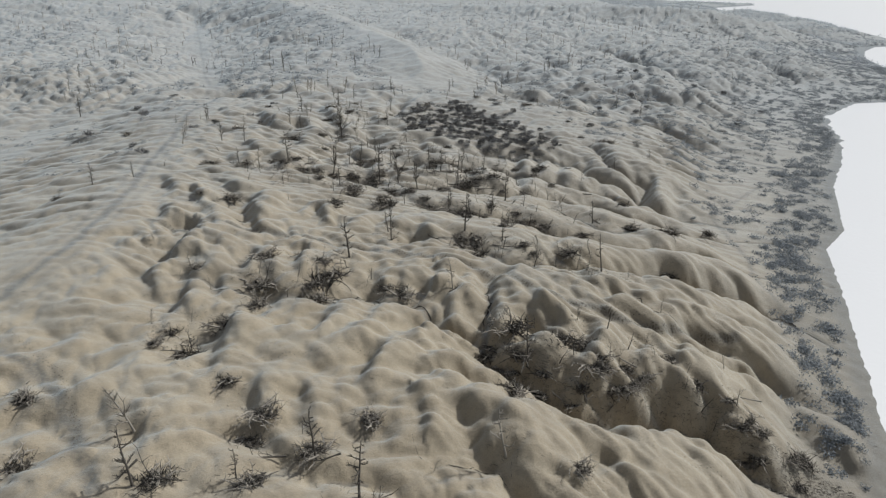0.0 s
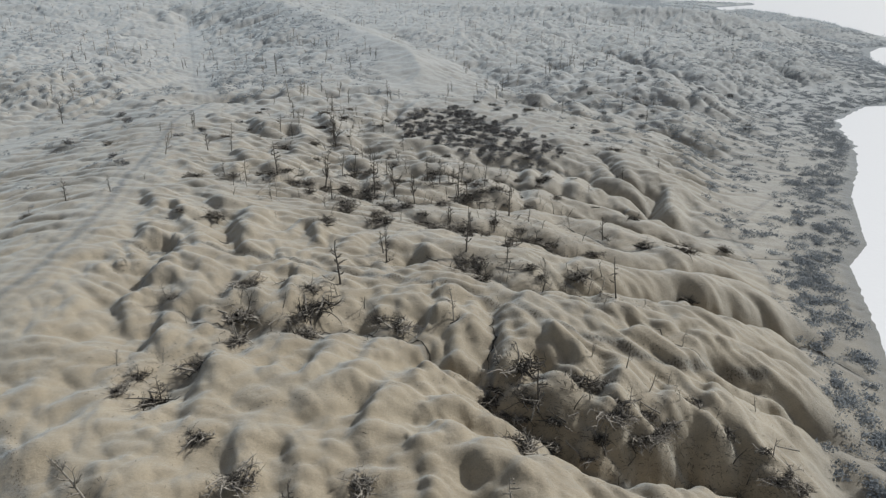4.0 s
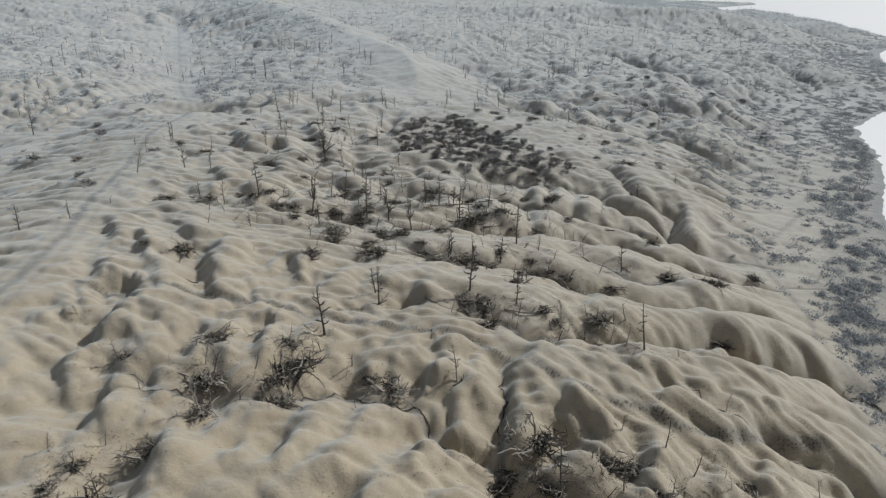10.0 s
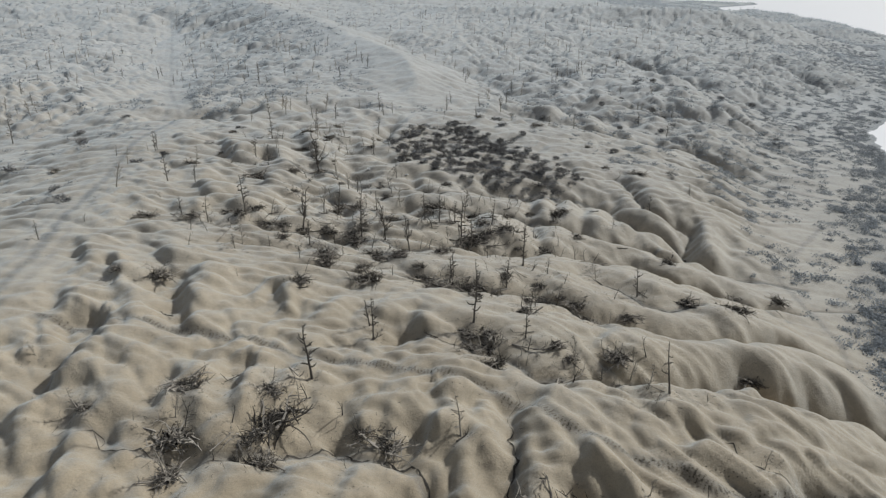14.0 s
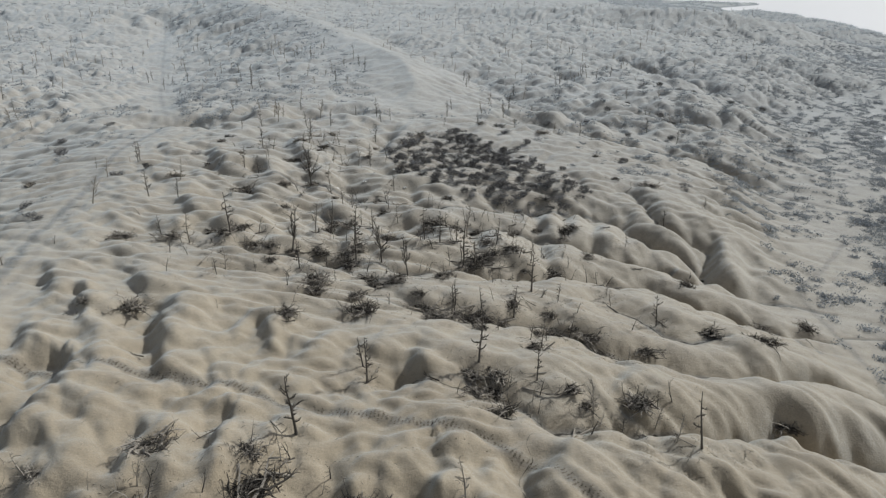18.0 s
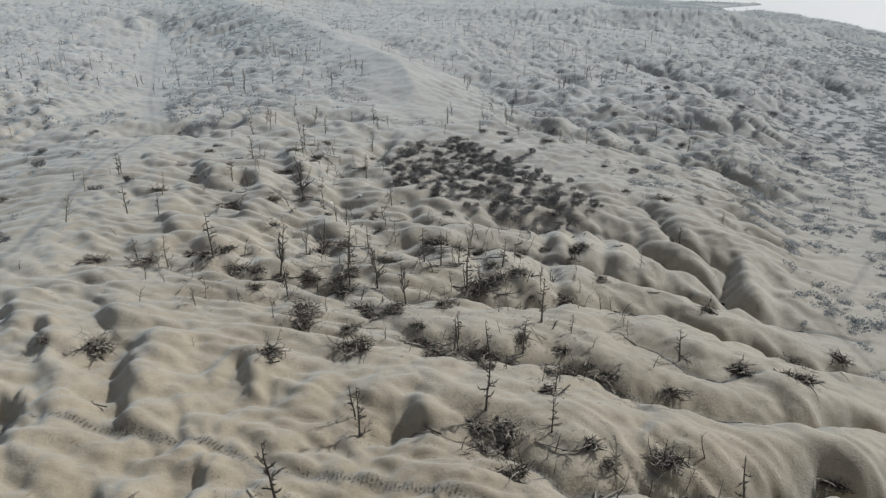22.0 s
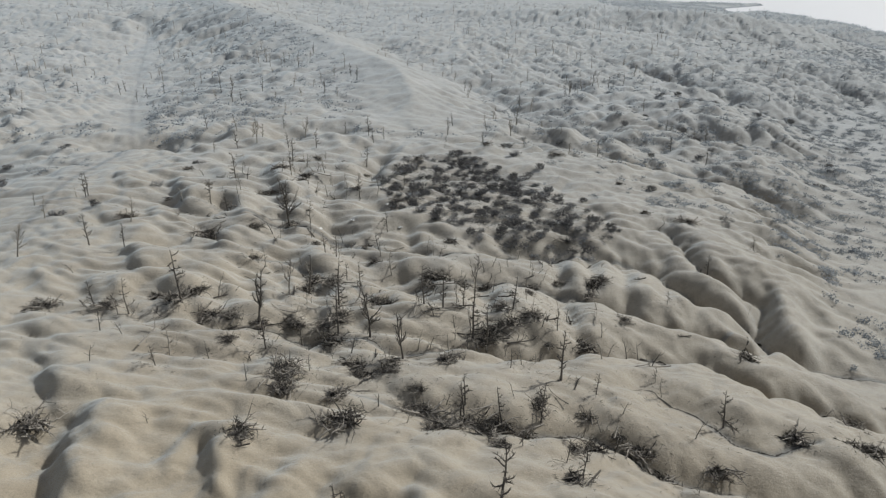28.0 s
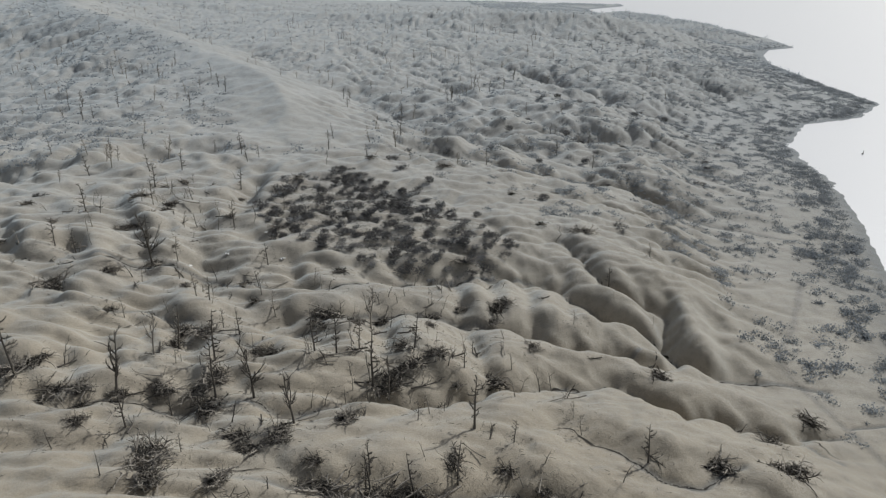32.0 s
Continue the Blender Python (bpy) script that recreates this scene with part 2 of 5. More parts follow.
GULLIES_C = [
    ([(-36.9, 149.9), (-31.1, 151.9), (-24.1, 155.8), (-18, 152.5), (-9.9, 145.2), (-4.9, 150.5), (4, 154), (11.0, 154.0), (15.9, 153.1), (20.3, 150.7), (25.1, 149.2), (28.3, 146.2), (35.5, 145.4), (44.7, 148.0)], 1.04, 1.9, 4, 3.7, 4.8),
    ([(-45.2, 170.8), (-33.4, 169.7), (-22.5, 169), (-8.9, 161.7), (-2, 160.1), (8.7, 162.2), (28.8, 165.7), (33.2, 163.1), (35.5, 158.8), (38.4, 155.6), (44.4, 150.9), (45.6, 145.3), (49.3, 142.5), (56.9, 141.4), (63.6, 138.5)], 0.96, 1.8, 4, 4, 4.8),
    ([(38.2, 183.8), (40.1, 170), (42.5, 160), (43, 154)], 0.5, 0.9, 2.5, 4, 5.4),
    ([(5.9, 217.7), (21.8, 229.6), (39, 223.4), (55.6, 214), (69.9, 207.1), (82.7, 195.6), (95.9, 185.9)], 0.64, 2.88, 5.8, 5.9, 5.4),
]
GULLIES_D = [
    ([(24.6, 86.9), (32.8, 82.8), (36.9, 80.4), (41.7, 78.3), (45.7, 76), (52.5, 68.9)], 0.48, 1.44, 2.5, 3.5, 3.6),
    ([(-2.1, 55.2), (-1.4, 53.6), (-0.4, 52.6), (3.1, 53.2), (5.2, 51.9), (7.3, 50.0)], 0.5, 0.9, 1.5, 2.0, 3),
    ([(-48.9, 104.8), (-42.6, 106.1), (-39.9, 102.9), (-39, 95.1), (-39.8, 90.3), (-34.3, 84.7), (-34.9, 80.4), (-34.1, 74.2)], 0.48, 1.28, 2.2, 3.5, 3.6),
    ([(-35.6, 116.6), (-32, 108.8), (-30, 104.8), (-22, 105.1), (-15.8, 108.2)], 0.96, 0.64, 2.2, 4, 3),
    ([(-24.7, 106), (-27.2, 94), (-28, 88.6), (-30.5, 83.3)], 0.4, 1.04, 2.2, 3.5, 3.6),
    ([(-10, 262), (20, 268), (50, 255), (80, 250), (110, 235)], 0.8, 3.2, 6.5, 7, 6.6),
]
GULLIES_E = [
    ([(20, 320), (60, 315), (100, 300), (140, 285)], 1.2, 3.6, 7.9, 9.3, 7.8),
    ([(10, 325), (17, 308), (30, 268), (46, 245), (59.9, 225.7), (75.9, 225.7)], 1.2, 3.4, 5.5, 6.0, 6.0),
    ([(28, 395), (35, 380), (50, 306), (67, 263), (85, 243), (95, 236)], 1.2, 3.0, 6.0, 6.0, 7.0),
    ([(55, 440), (63, 422), (89, 353), (107, 301), (123, 277)], 1.4, 3.2, 7.0, 7.0, 8.0),
]
GULLIES = GULLIES_A + [(way, 1.15 * a, 1.15 * b, *rest) for way, a, b, *rest in GULLIES_B + GULLIES_C] + GULLIES_D + GULLIES_E

# steep sides of the ash mounds, turned from the sun: the way of the slope, half its width, steepness
SCARPS_A = [
    ([(-35.7, 45.4), (-33.7, 49.3)], 2.1, 0.6), ([(-23.6, 50.1), (-20.5, 53.3), (-15.6, 55.1)], 0.6, 0.35), ([(-24.6, 50.2), (-22.8, 51.3)], 0.6, 0.3), ([(11.5, 51.0), (13.5, 50.2)], 0.8, 0.6),
    ([(-39.6, 51.1), (-38.1, 52.7)], 1.2, 0.5), ([(11.1, 51.8), (10.5, 49.5)], 0.6, 0.7), ([(-40.4, 52.9), (-36.5, 55.3)], 1.7, 0.5), ([(20.2, 53.0), (20.1, 51.0)], 0.6, 0.6),
    ([(-17.0, 54.1), (-16.2, 52.3)], 0.6, 0.4), ([(-29.3, 55.0), (-26.8, 49.5)], 0.6, 0.4), ([(17.1, 55.1), (17.8, 51.8)], 0.6, 0.8), ([(16.3, 56.3), (17.0, 54.1)], 0.6, 0.5),
    ([(6.9, 57.2), (7.5, 55.4)], 0.6, 0.5), ([(5.5, 57.4), (6.7, 53.5), (7.9, 50.0)], 1.0, 0.9), ([(26.2, 57.5), (29.9, 62.7)], 0.6, 0.6),
]
SCARPS_B = [
    ([(-10.4, 57.6), (-9.5, 55.8)], 0.6, 0.3), ([(12.6, 58.2), (13.8, 57.6)], 2.1, 0.7), ([(-4.8, 58.7), (-4.8, 54.4)], 0.6, 0.5), ([(2.2, 58.7), (3.5, 56.4), (4.7, 52.8)], 0.6, 0.7),
    ([(-7.1, 58.9), (-6.4, 56.4)], 0.6, 0.4), ([(-14.1, 59.0), (-13.2, 55.7)], 0.7, 0.8), ([(-19.0, 59.1), (-18.0, 55.5)], 0.8, 0.8), ([(-36.6, 59.5), (-34.5, 63.2)], 0.9, 0.5),
    ([(-2.8, 60.4), (-1.8, 58.0), (-1.6, 55.4)], 0.8, 0.85), ([(-45.4, 60.4), (-43.6, 61.5)], 0.7, 0.4), ([(2.2, 60.9), (2.9, 59.6)], 0.6, 0.6), ([(23.0, 62.1), (24.8, 64.4)], 0.6, 0.7),
    ([(-24.7, 63.7), (-24.8, 67.3)], 0.6, 0.6), ([(-29.3, 63.9), (-28.3, 65.2)], 0.9, 1), ([(-8.3, 63.9), (-7.7, 66.5)], 0.6, 0.7),
]
SCARPS_C = [
    ([(-13.3, 64.3), (-11.2, 63.9)], 0.6, 0.6), ([(-36.8, 66.3), (-35.0, 68.2)], 0.8, 0.5), ([(-43.1, 66.3), (-42.2, 67.4)], 0.7, 0.5), ([(-2.0, 66.4), (-0.9, 64.6)], 0.8, 0.6),
    ([(-7.4, 66.9), (-6.3, 69.9)], 0.6, 0.7), ([(47.3, 68.5), (47.2, 63.4)], 0.9, 0.8), ([(28.0, 68.8), (29.4, 66.7)], 1.0, 0.9), ([(-26.1, 69.5), (-25.6, 72.3)], 1.2, 0.8),
    ([(17.3, 70.5), (19.5, 76.0)], 0.9, 0.75), ([(-11.9, 70.5), (-9.7, 72.5)], 0.6, 0.5), ([(23.5, 70.7), (25.5, 75.0)], 0.6, 0.7), ([(45.5, 71.7), (44.9, 66.9)], 1.0, 0.9),
    ([(-3.3, 71.7), (-2.2, 75.1)], 0.7, 0.7), ([(-19.2, 71.8), (-18.7, 72.6)], 0.6, 0.7), ([(-14.6, 72.5), (-13.9, 74.8)], 0.8, 0.8),
]
SCARPS_D = [
    ([(29.1, 72.7), (31.6, 78.0)], 0.7, 0.7), ([(-11.2, 72.8), (-10.0, 74.3)], 0.6, 0.7), ([(-26.2, 73.6), (-25.5, 71.1)], 0.6, 0.8), ([(-14.9, 74.1), (-14.7, 76.0)], 0.6, 0.9),
    ([(-18.8, 74.4), (-18.9, 76.8)], 0.6, 0.6), ([(-22.5, 74.4), (-22.0, 75.8)], 0.7, 0.7), ([(-3.6, 74.7), (-2.6, 77.1)], 0.7, 0.9), ([(-29.1, 75.8), (-28.2, 77.0)], 0.6, 0.4),
    ([(19.0, 76.9), (19.0, 74.2)], 0.7, 0.7), ([(-8.8, 77.7), (-8.3, 80.7)], 0.6, 0.6), ([(0.4, 78.0), (1.1, 76.1)], 0.6, 0.7), ([(15.4, 78.2), (15.1, 75.6)], 0.6, 0.65),
    ([(26.7, 78.5), (27.5, 76.7)], 0.8, 0.8), ([(42.8, 79.0), (45.1, 76.7)], 1.4, 0.6), ([(-14.0, 79.1), (-12.2, 81.4)], 0.7, 0.45),
]
SCARPS_E = [
    ([(18.5, 79.6), (19.6, 77.2)], 0.6, 0.45), ([(22.1, 80.7), (23.8, 79.9)], 0.7, 0.4), ([(31.0, 81.2), (33.0, 82.6)], 0.6, 0.6), ([(39.2, 81.3), (39.9, 78.4)], 0.9, 0.5),
    ([(35.1, 81.4), (36.7, 80.1)], 1.3, 0.65), ([(33.5, 81.6), (34.9, 82.7)], 0.6, 0.5), ([(11.8, 81.7), (13.9, 78.7)], 1.4, 0.5), ([(0.8, 82.0), (0.0, 83.9)], 0.7, 0.6),
    ([(35.3, 82.4), (35.1, 78.0), (37.3, 75.5)], 2.1, 0.6), ([(33.4, 83.6), (34.9, 84.5)], 0.6, 0.6), ([(13.0, 83.6), (12.0, 80.1)], 0.7, 0.75), ([(39.4, 83.7), (41.3, 84.6)], 0.6, 0.45),
    ([(3.3, 83.8), (4.0, 81.3)], 0.7, 0.85), ([(-30.1, 83.9), (-29.2, 80.3)], 0.6, 0.7), ([(-41.3, 84.4), (-40.6, 85.5)], 0.7, 0.5),
]
SCARPS_F = [
    ([(-40.0, 84.5), (-37.3, 80.0)], 0.6, 0.8), ([(-34.5, 84.5), (-33.8, 80.5), (-33.1, 77.1)], 0.8, 0.85), ([(43.6, 84.8), (43.8, 81.5)], 1.2, 0.4), ([(23.7, 84.9), (25.0, 86.7)], 0.6, 0.9),
    ([(33.4, 85.3), (35.1, 86.1)], 0.6, 0.5), ([(9.4, 85.5), (10.0, 81.6)], 0.6, 0.35), ([(-23.9, 85.5), (-21.9, 81.4)], 1.0, 0.8), ([(-1.8, 85.6), (-2.9, 83.0)], 0.8, 0.8),
    ([(36.8, 85.7), (38.4, 86.7)], 0.6, 0.8), ([(28.7, 86.0), (30.4, 87.3)], 0.6, 0.8), ([(-33.2, 86.6), (-34.9, 89.5)], 0.6, 0.4), ([(-10.9, 87.1), (-10.0, 85.6)], 0.6, 0.5),
    ([(-20.0, 87.3), (-20.8, 91.8), (-20.4, 94.7)], 0.7, 0.9), ([(-27.6, 87.7), (-27.5, 91.6)], 0.8, 0.7), ([(30.8, 87.8), (32.3, 88.8)], 0.6, 0.6),
]
SCARPS_G = [
    ([(7.2, 88.1), (6.4, 81.0), (5.1, 76.3)], 0.9, 1), ([(2.9, 88.1), (2.1, 85.1)], 0.6, 0.75), ([(-9.1, 88.3), (-8.3, 85.2)], 0.6, 0.9), ([(24.3, 89.8), (25.0, 88.6)], 0.8, 0.5),
    ([(-13.0, 89.9), (-12.1, 87.6)], 0.6, 0.5), ([(-16.9, 90.2), (-16.5, 93.7)], 0.6, 0.6), ([(-38.8, 90.3), (-38.8, 86.7)], 0.9, 0.9), ([(9.2, 90.3), (11.1, 93.4)], 0.6, 0.55),
    ([(21.7, 90.9), (23.2, 92.8)], 0.6, 0.55), ([(-5.9, 91.4), (-6.0, 88.1), (-5.4, 85.7)], 0.6, 0.65), ([(-0.8, 92.0), (-0.1, 88.2), (-1.3, 85.8)], 0.6, 0.9), ([(-4.2, 92.2), (-2.8, 86.7)], 0.6, 0.55),
    ([(-9.3, 93.2), (-7.9, 90.0)], 0.6, 0.6), ([(-33.4, 93.4), (-32.0, 90.5)], 0.6, 0.4),
]
SCARPS_H = [
    ([(-47.4, 93.6), (-46.8, 95.2)], 0.9, 0.4), ([(-46.1, 96.2), (-43.7, 93.9)], 0.6, 0.35), ([(-23.9, 98.8), (-21.8, 95.9)], 0.7, 0.25), ([(19.5, 100.0), (21.8, 102.6)], 0.9, 0.8),
    ([(-39.6, 102.4), (-38.3, 97.4), (-39.4, 93.2)], 1.0, 0.85), ([(17.6, 102.5), (19.4, 105.1)], 0.6, 0.6), ([(-42.9, 103.7), (-39.9, 102.7)], 0.8, 0.6), ([(35.4, 105.9), (39.1, 102.7), (44.3, 99.2)], 3.6, 0.75),
    ([(-3.3, 106.1), (-2.5, 103.0)], 0.6, 0.9), ([(-5.8, 106.2), (-4.8, 102.9)], 0.6, 0.6), ([(44.0, 107.0), (45.9, 103.3), (50.7, 101.3)], 2.0, 0.5), ([(-15.4, 107.3), (-14.3, 109.4)], 0.7, 0.5),
    ([(-39.9, 107.9), (-37.5, 105.0)], 0.8, 0.6), ([(-9.8, 108.8), (-8.2, 107.1)], 0.7, 0.35),
]
SCARPS_I = [
    ([(-47.0, 109.0), (-45.2, 106.1)], 0.6, 0.6), ([(-24.3, 110.8), (-23.4, 114.0)], 0.7, 0.7), ([(-21.4, 112.7), (-19.9, 107.4)], 0.7, 0.8), ([(-33.7, 112.8), (-30.1, 103.6)], 0.9, 0.9),
    ([(-48.7, 114.9), (-44.8, 112.5)], 0.8, 0.6), ([(-32.4, 115.6), (-31.9, 112.2)], 0.6, 0.5), ([(43.3, 116.4), (45.4, 115.3)], 3.6, 0.35), ([(39.2, 116.4), (42.2, 118.4)], 0.7, 0.4),
    ([(-44.5, 117.4), (-41.9, 112.2)], 0.6, 0.8), ([(-52.3, 123.9), (-48.2, 117.0)], 0.6, 0.7), ([(30.6, 125.2), (31.7, 122.2)], 0.8, 0.6), ([(16.0, 126.0), (17.0, 123.8)], 0.7, 0.4),
    ([(27.4, 126.1), (29.9, 123.1)], 1.1, 0.7), ([(-43.3, 126.4), (-37.9, 118.9)], 1.0, 0.7), ([(20.5, 137.5), (23.7, 142.5)], 0.6, 0.6),
]
SCARPS_J = [
    ([(54.7, 141.1), (55.0, 133.1)], 2.5, 0.9), ([(-12.0, 141.4), (-10.4, 137.7)], 0.7, 0.6), ([(-41.9, 141.7), (-40.3, 139.4)], 0.6, 0.8), ([(-35.4, 142.1), (-33.3, 137.6)], 1.1, 0.8),
    ([(9.1, 142.3), (10.3, 138.1)], 0.7, 0.6), ([(-28.1, 143.0), (-26.2, 138.0)], 1.0, 0.8), ([(-46.0, 143.2), (-42.9, 139.3)], 0.7, 0.7), ([(-15.5, 143.8), (-15.0, 134.6)], 1.0, 0.75),
    ([(35.4, 144.9), (42.2, 140.3), (52.2, 141.5)], 3.6, 0.8), ([(-53.8, 145.2), (-51.2, 142.1)], 0.6, 0.5), ([(6.2, 146.3), (6.7, 138.7)], 0.7, 0.6), ([(17.4, 146.8), (17.2, 138.6)], 0.7, 0.6),
    ([(32.1, 152.1), (33.5, 150.4)], 1.4, 0.7), ([(-44.5, 152.6), (-40.9, 147.1)], 0.9, 0.6), ([(-22.9, 152.7), (-21.0, 147.5)], 0.9, 0.8),
]
SCARPS_K = [
    ([(27.2, 152.9), (30.8, 149.1)], 1.2, 0.6), ([(-12.5, 154.6), (-11.3, 152.2)], 1.1, 0.5), ([(-60.0, 155.0), (-59.6, 158.6)], 1.8, 0.4), ([(-28.7, 155.2), (-26.3, 160.1)], 1.2, 0.7),
    ([(-20.6, 155.8), (-16.5, 148.1)], 1.1, 0.8), ([(25.5, 156.4), (29.4, 150.8)], 1.6, 0.8), ([(-6.6, 156.7), (-5.1, 152.6)], 1.4, 0.85), ([(56.0, 156.9), (51.3, 151.0)], 0.8, 0.5),
    ([(50.7, 160.1), (48.4, 155.4)], 1.1, 0.8), ([(-35.2, 160.2), (-32.3, 153.0)], 1.0, 0.7), ([(17.5, 162.8), (18.5, 155.7)], 0.8, 0.7), ([(44.7, 162.8), (46.4, 158.9)], 1.2, 0.75),
    ([(23.4, 164.6), (25.7, 155.4)], 2.0, 0.7), ([(14.4, 164.9), (14.8, 157.1)], 0.8, 0.65), ([(-42.9, 165.3), (-40.4, 160.2)], 1.1, 0.8),
]
SCARPS_L = [
    ([(-4.5, 166.7), (-2.4, 161.0)], 1.0, 0.5), ([(37.5, 167.6), (41.3, 161.7)], 2.3, 0.8), ([(-54.6, 168.1), (-48.7, 160.8)], 1.2, 0.45), ([(31.2, 169.2), (35.7, 163.7)], 1.6, 0.8),
    ([(-8.8, 170.5), (-1.9, 168.7)], 0.8, 0.55), ([(-49.1, 172.3), (-46.5, 167.4)], 0.7, 0.6), ([(32.6, 172.4), (36.3, 166.4)], 1.6, 0.75), ([(-30.1, 173.3), (-28.5, 177.2)], 1.2, 0.7),
    ([(-14.3, 174.3), (-12.1, 170.8)], 0.8, 0.5), ([(-36.1, 174.4), (-32.6, 168.0)], 1.0, 0.7), ([(-44.1, 175.5), (-43.5, 179.4)], 1.6, 0.8), ([(-37.9, 178.1), (-33.3, 171.1)], 0.9, 0.6),
    ([(-51.9, 180.7), (-46.3, 176.7)], 1.7, 0.7), ([(-49.2, 185.6), (-43.6, 173.2)], 0.6, 0.8), ([(-19.0, 187.5), (-17.4, 183.8)], 0.7, 0.5),
]
SCARPS_M = [
    ([(-27.0, 189.5), (-24.7, 182.9)], 0.8, 0.7), ([(-33.7, 193.7), (-29.5, 182.6)], 1.3, 0.9), ([(71.6, 194.8), (75.0, 194.0)], 3.6, 0.6), ([(-21.4, 196.0), (-19.5, 207.7)], 1.6, 0.6),
    ([(58.4, 196.6), (59.4, 192.8)], 2.4, 0.5), ([(78.7, 198.6), (78.8, 194.7)], 2.1, 0.5), ([(92.4, 202.1), (94.9, 210.5)], 1.4, 0.4), ([(84.6, 202.5), (82.9, 193.4)], 1.6, 0.6),
    ([(67.8, 202.9), (66.9, 195.8)], 1.7, 0.5), ([(-14.7, 203.4), (-13.0, 196.9)], 0.8, 0.6), ([(64.9, 206.0), (58.6, 194.2)], 0.9, 0.65), ([(-10.5, 206.8), (-12.0, 197.7)], 1.2, 0.65),
    ([(78.0, 207.2), (78.5, 202.4)], 2.3, 0.5), ([(74.7, 213.0), (75.3, 207.7)], 2.8, 0.6), ([(-64.4, 225.4), (-60.6, 219.8)], 0.8, 0.6),
]
SCARPS_N = [
    ([(-32.4, 229.5), (-30.3, 232.3)], 1.6, 0.55), ([(-36.9, 234.6), (-32.5, 230.2)], 0.9, 0.55), ([(-33.7, 236.5), (-30.1, 237.3)], 1.7, 0.6), ([(34.0, 274.3), (30.5, 235.1)], 1.1, 0.6),
]
SCARPS = SCARPS_A + SCARPS_B + SCARPS_C + SCARPS_D + SCARPS_E + SCARPS_F + SCARPS_G + SCARPS_H + SCARPS_I + SCARPS_J + SCARPS_K + SCARPS_L + SCARPS_M + SCARPS_N
# hollows and rills between the farther mounds: way, depth, reach
TROUGHS_H = [
    ([(-27.4, 148.8), (-24.9, 142)], 1.3, 2),
    ([(16.4, 152.4), (16.6, 139.2)], 1.2, 1.5),
    ([(5.2, 153.1), (5.7, 144.7)], 1, 1.8),
    ([(37.6, 154.5), (34.8, 146.6)], 1, 1.4),
    ([(-3.5, 154.8), (-2.6, 146)], 0.9, 1.6),
    ([(55.3, 155.2), (52.9, 145.1)], 0.9, 1.5),
    ([(-6.6, 155.4), (-5.2, 151)], 1, 1.8),
    ([(33.4, 157.2), (30.3, 147.3)], 1, 1.4),
    ([(-12.8, 158.2), (-9.7, 152.5)], 1.4, 2.2),
    ([(49.8, 159.1), (45.6, 149)], 1.4, 2),
    ([(28.5, 162.2), (25.8, 150.2)], 1.3, 1.6),
    ([(-36, 162.9), (-33.4, 158.7)], 0.9, 1.8),
    ([(45.9, 163.4), (45.5, 156.4)], 1.2, 1.8),
]
TROUGHS_I = [
    ([(23.6, 164.4), (21.9, 153.8)], 1.2, 1.5),
    ([(18.4, 164.8), (17.2, 155.6)], 1.1, 1.4),
    ([(-40, 166.8), (-38.2, 155.9)], 1, 2.2),
    ([(-18.4, 171.3), (-16.1, 161.6)], 1.1, 2),
    ([(-28.2, 174.7), (-25.5, 165.7)], 1, 1.8),
    ([(-15.8, 183.1), (-11, 176.2)], 1.1, 2),
    ([(-51.7, 187.3), (-46.6, 177.2)], 1.1, 2.4),
    ([(-47.4, 189.8), (-40.9, 181.9)], 1, 2.4),
    ([(-19.8, 194.8), (-20.1, 179.5)], 1.4, 2.2),
    ([(-28.7, 195.9), (-22.4, 184.7)], 1.3, 2.2),
    ([(-37.3, 199.6), (-33.3, 191.2)], 1.1, 2),
    ([(-44.7, 203.9), (-38.5, 194.3)], 1, 2),
    ([(-13.3, 205.1), (-14.3, 187.8)], 1.3, 2),
]
TROUGHS_J = [
    ([(-12.3, 215), (-13.5, 203.4)], 0.9, 1.6),
    ([(-17, 218.2), (-17.9, 205.8)], 0.9, 1.6),
    ([(-54.6, 219.7), (-60, 213.7)], 1, 2.6),
    ([(-37.8, 228.1), (-29.1, 216.3)], 1.2, 3),
    ([(-76, 218), (-68, 221), (-60, 221)], 2.4, 4.5),
    ([(-37, 227.5), (-25, 229.5)], 2.2, 4),
]
TROUGHS_K = [([(9.6, 74.6), (11.6, 77.6)], 2.2, 1.5)]
TROUGHS = TROUGHS_K + TROUGHS_H + TROUGHS_I + TROUGHS_J
TRACKS = [
    ([(-60, 50), (-54.3, 75.3), (-53.8, 82.0), (-53.1, 88.2), (-53.7, 97.8), (-54.2, 107.6), (-56.1, 118.8), (-60.1, 135.5), (-62.2, 153.3), (-67.2, 179.0), (-68.5, 186.9), (-69, 215), (-94, 276), (-134, 392), (-166, 482)], 2.0, 0.9),
    ([(-48.0, 64.1), (-43.8, 62.0), (-40.2, 59.3), (-36.5, 55.2), (-33.1, 50.5), (-30.8, 47.3), (-29.0, 44.3)], 0.7, 0.8),
    ([(-46.9, 102.8), (-39.5, 101.3), (-32.9, 101.2), (-25.8, 100.1), (-20.5, 99.8), (-14.6, 96.4), (-9.4, 96.2), (-4.2, 95.4), (0.3, 94.8), (4.1, 93.4), (7.6, 91.0), (10.7, 87.0), (14.2, 84.1), (17.2, 82.5), (20.9, 81.9), (23.5, 79.6), (29.1, 79.8), (35.7, 82.3), (40.3, 81.8)], 0.7, 0.65),
    ([(101, 182), (80, 167), (69, 154), (60.5, 145.5), (59, 122), (55, 106), (56, 97), (54, 86), (53, 75), (51.5, 67)], 0.5, 0.4),
]


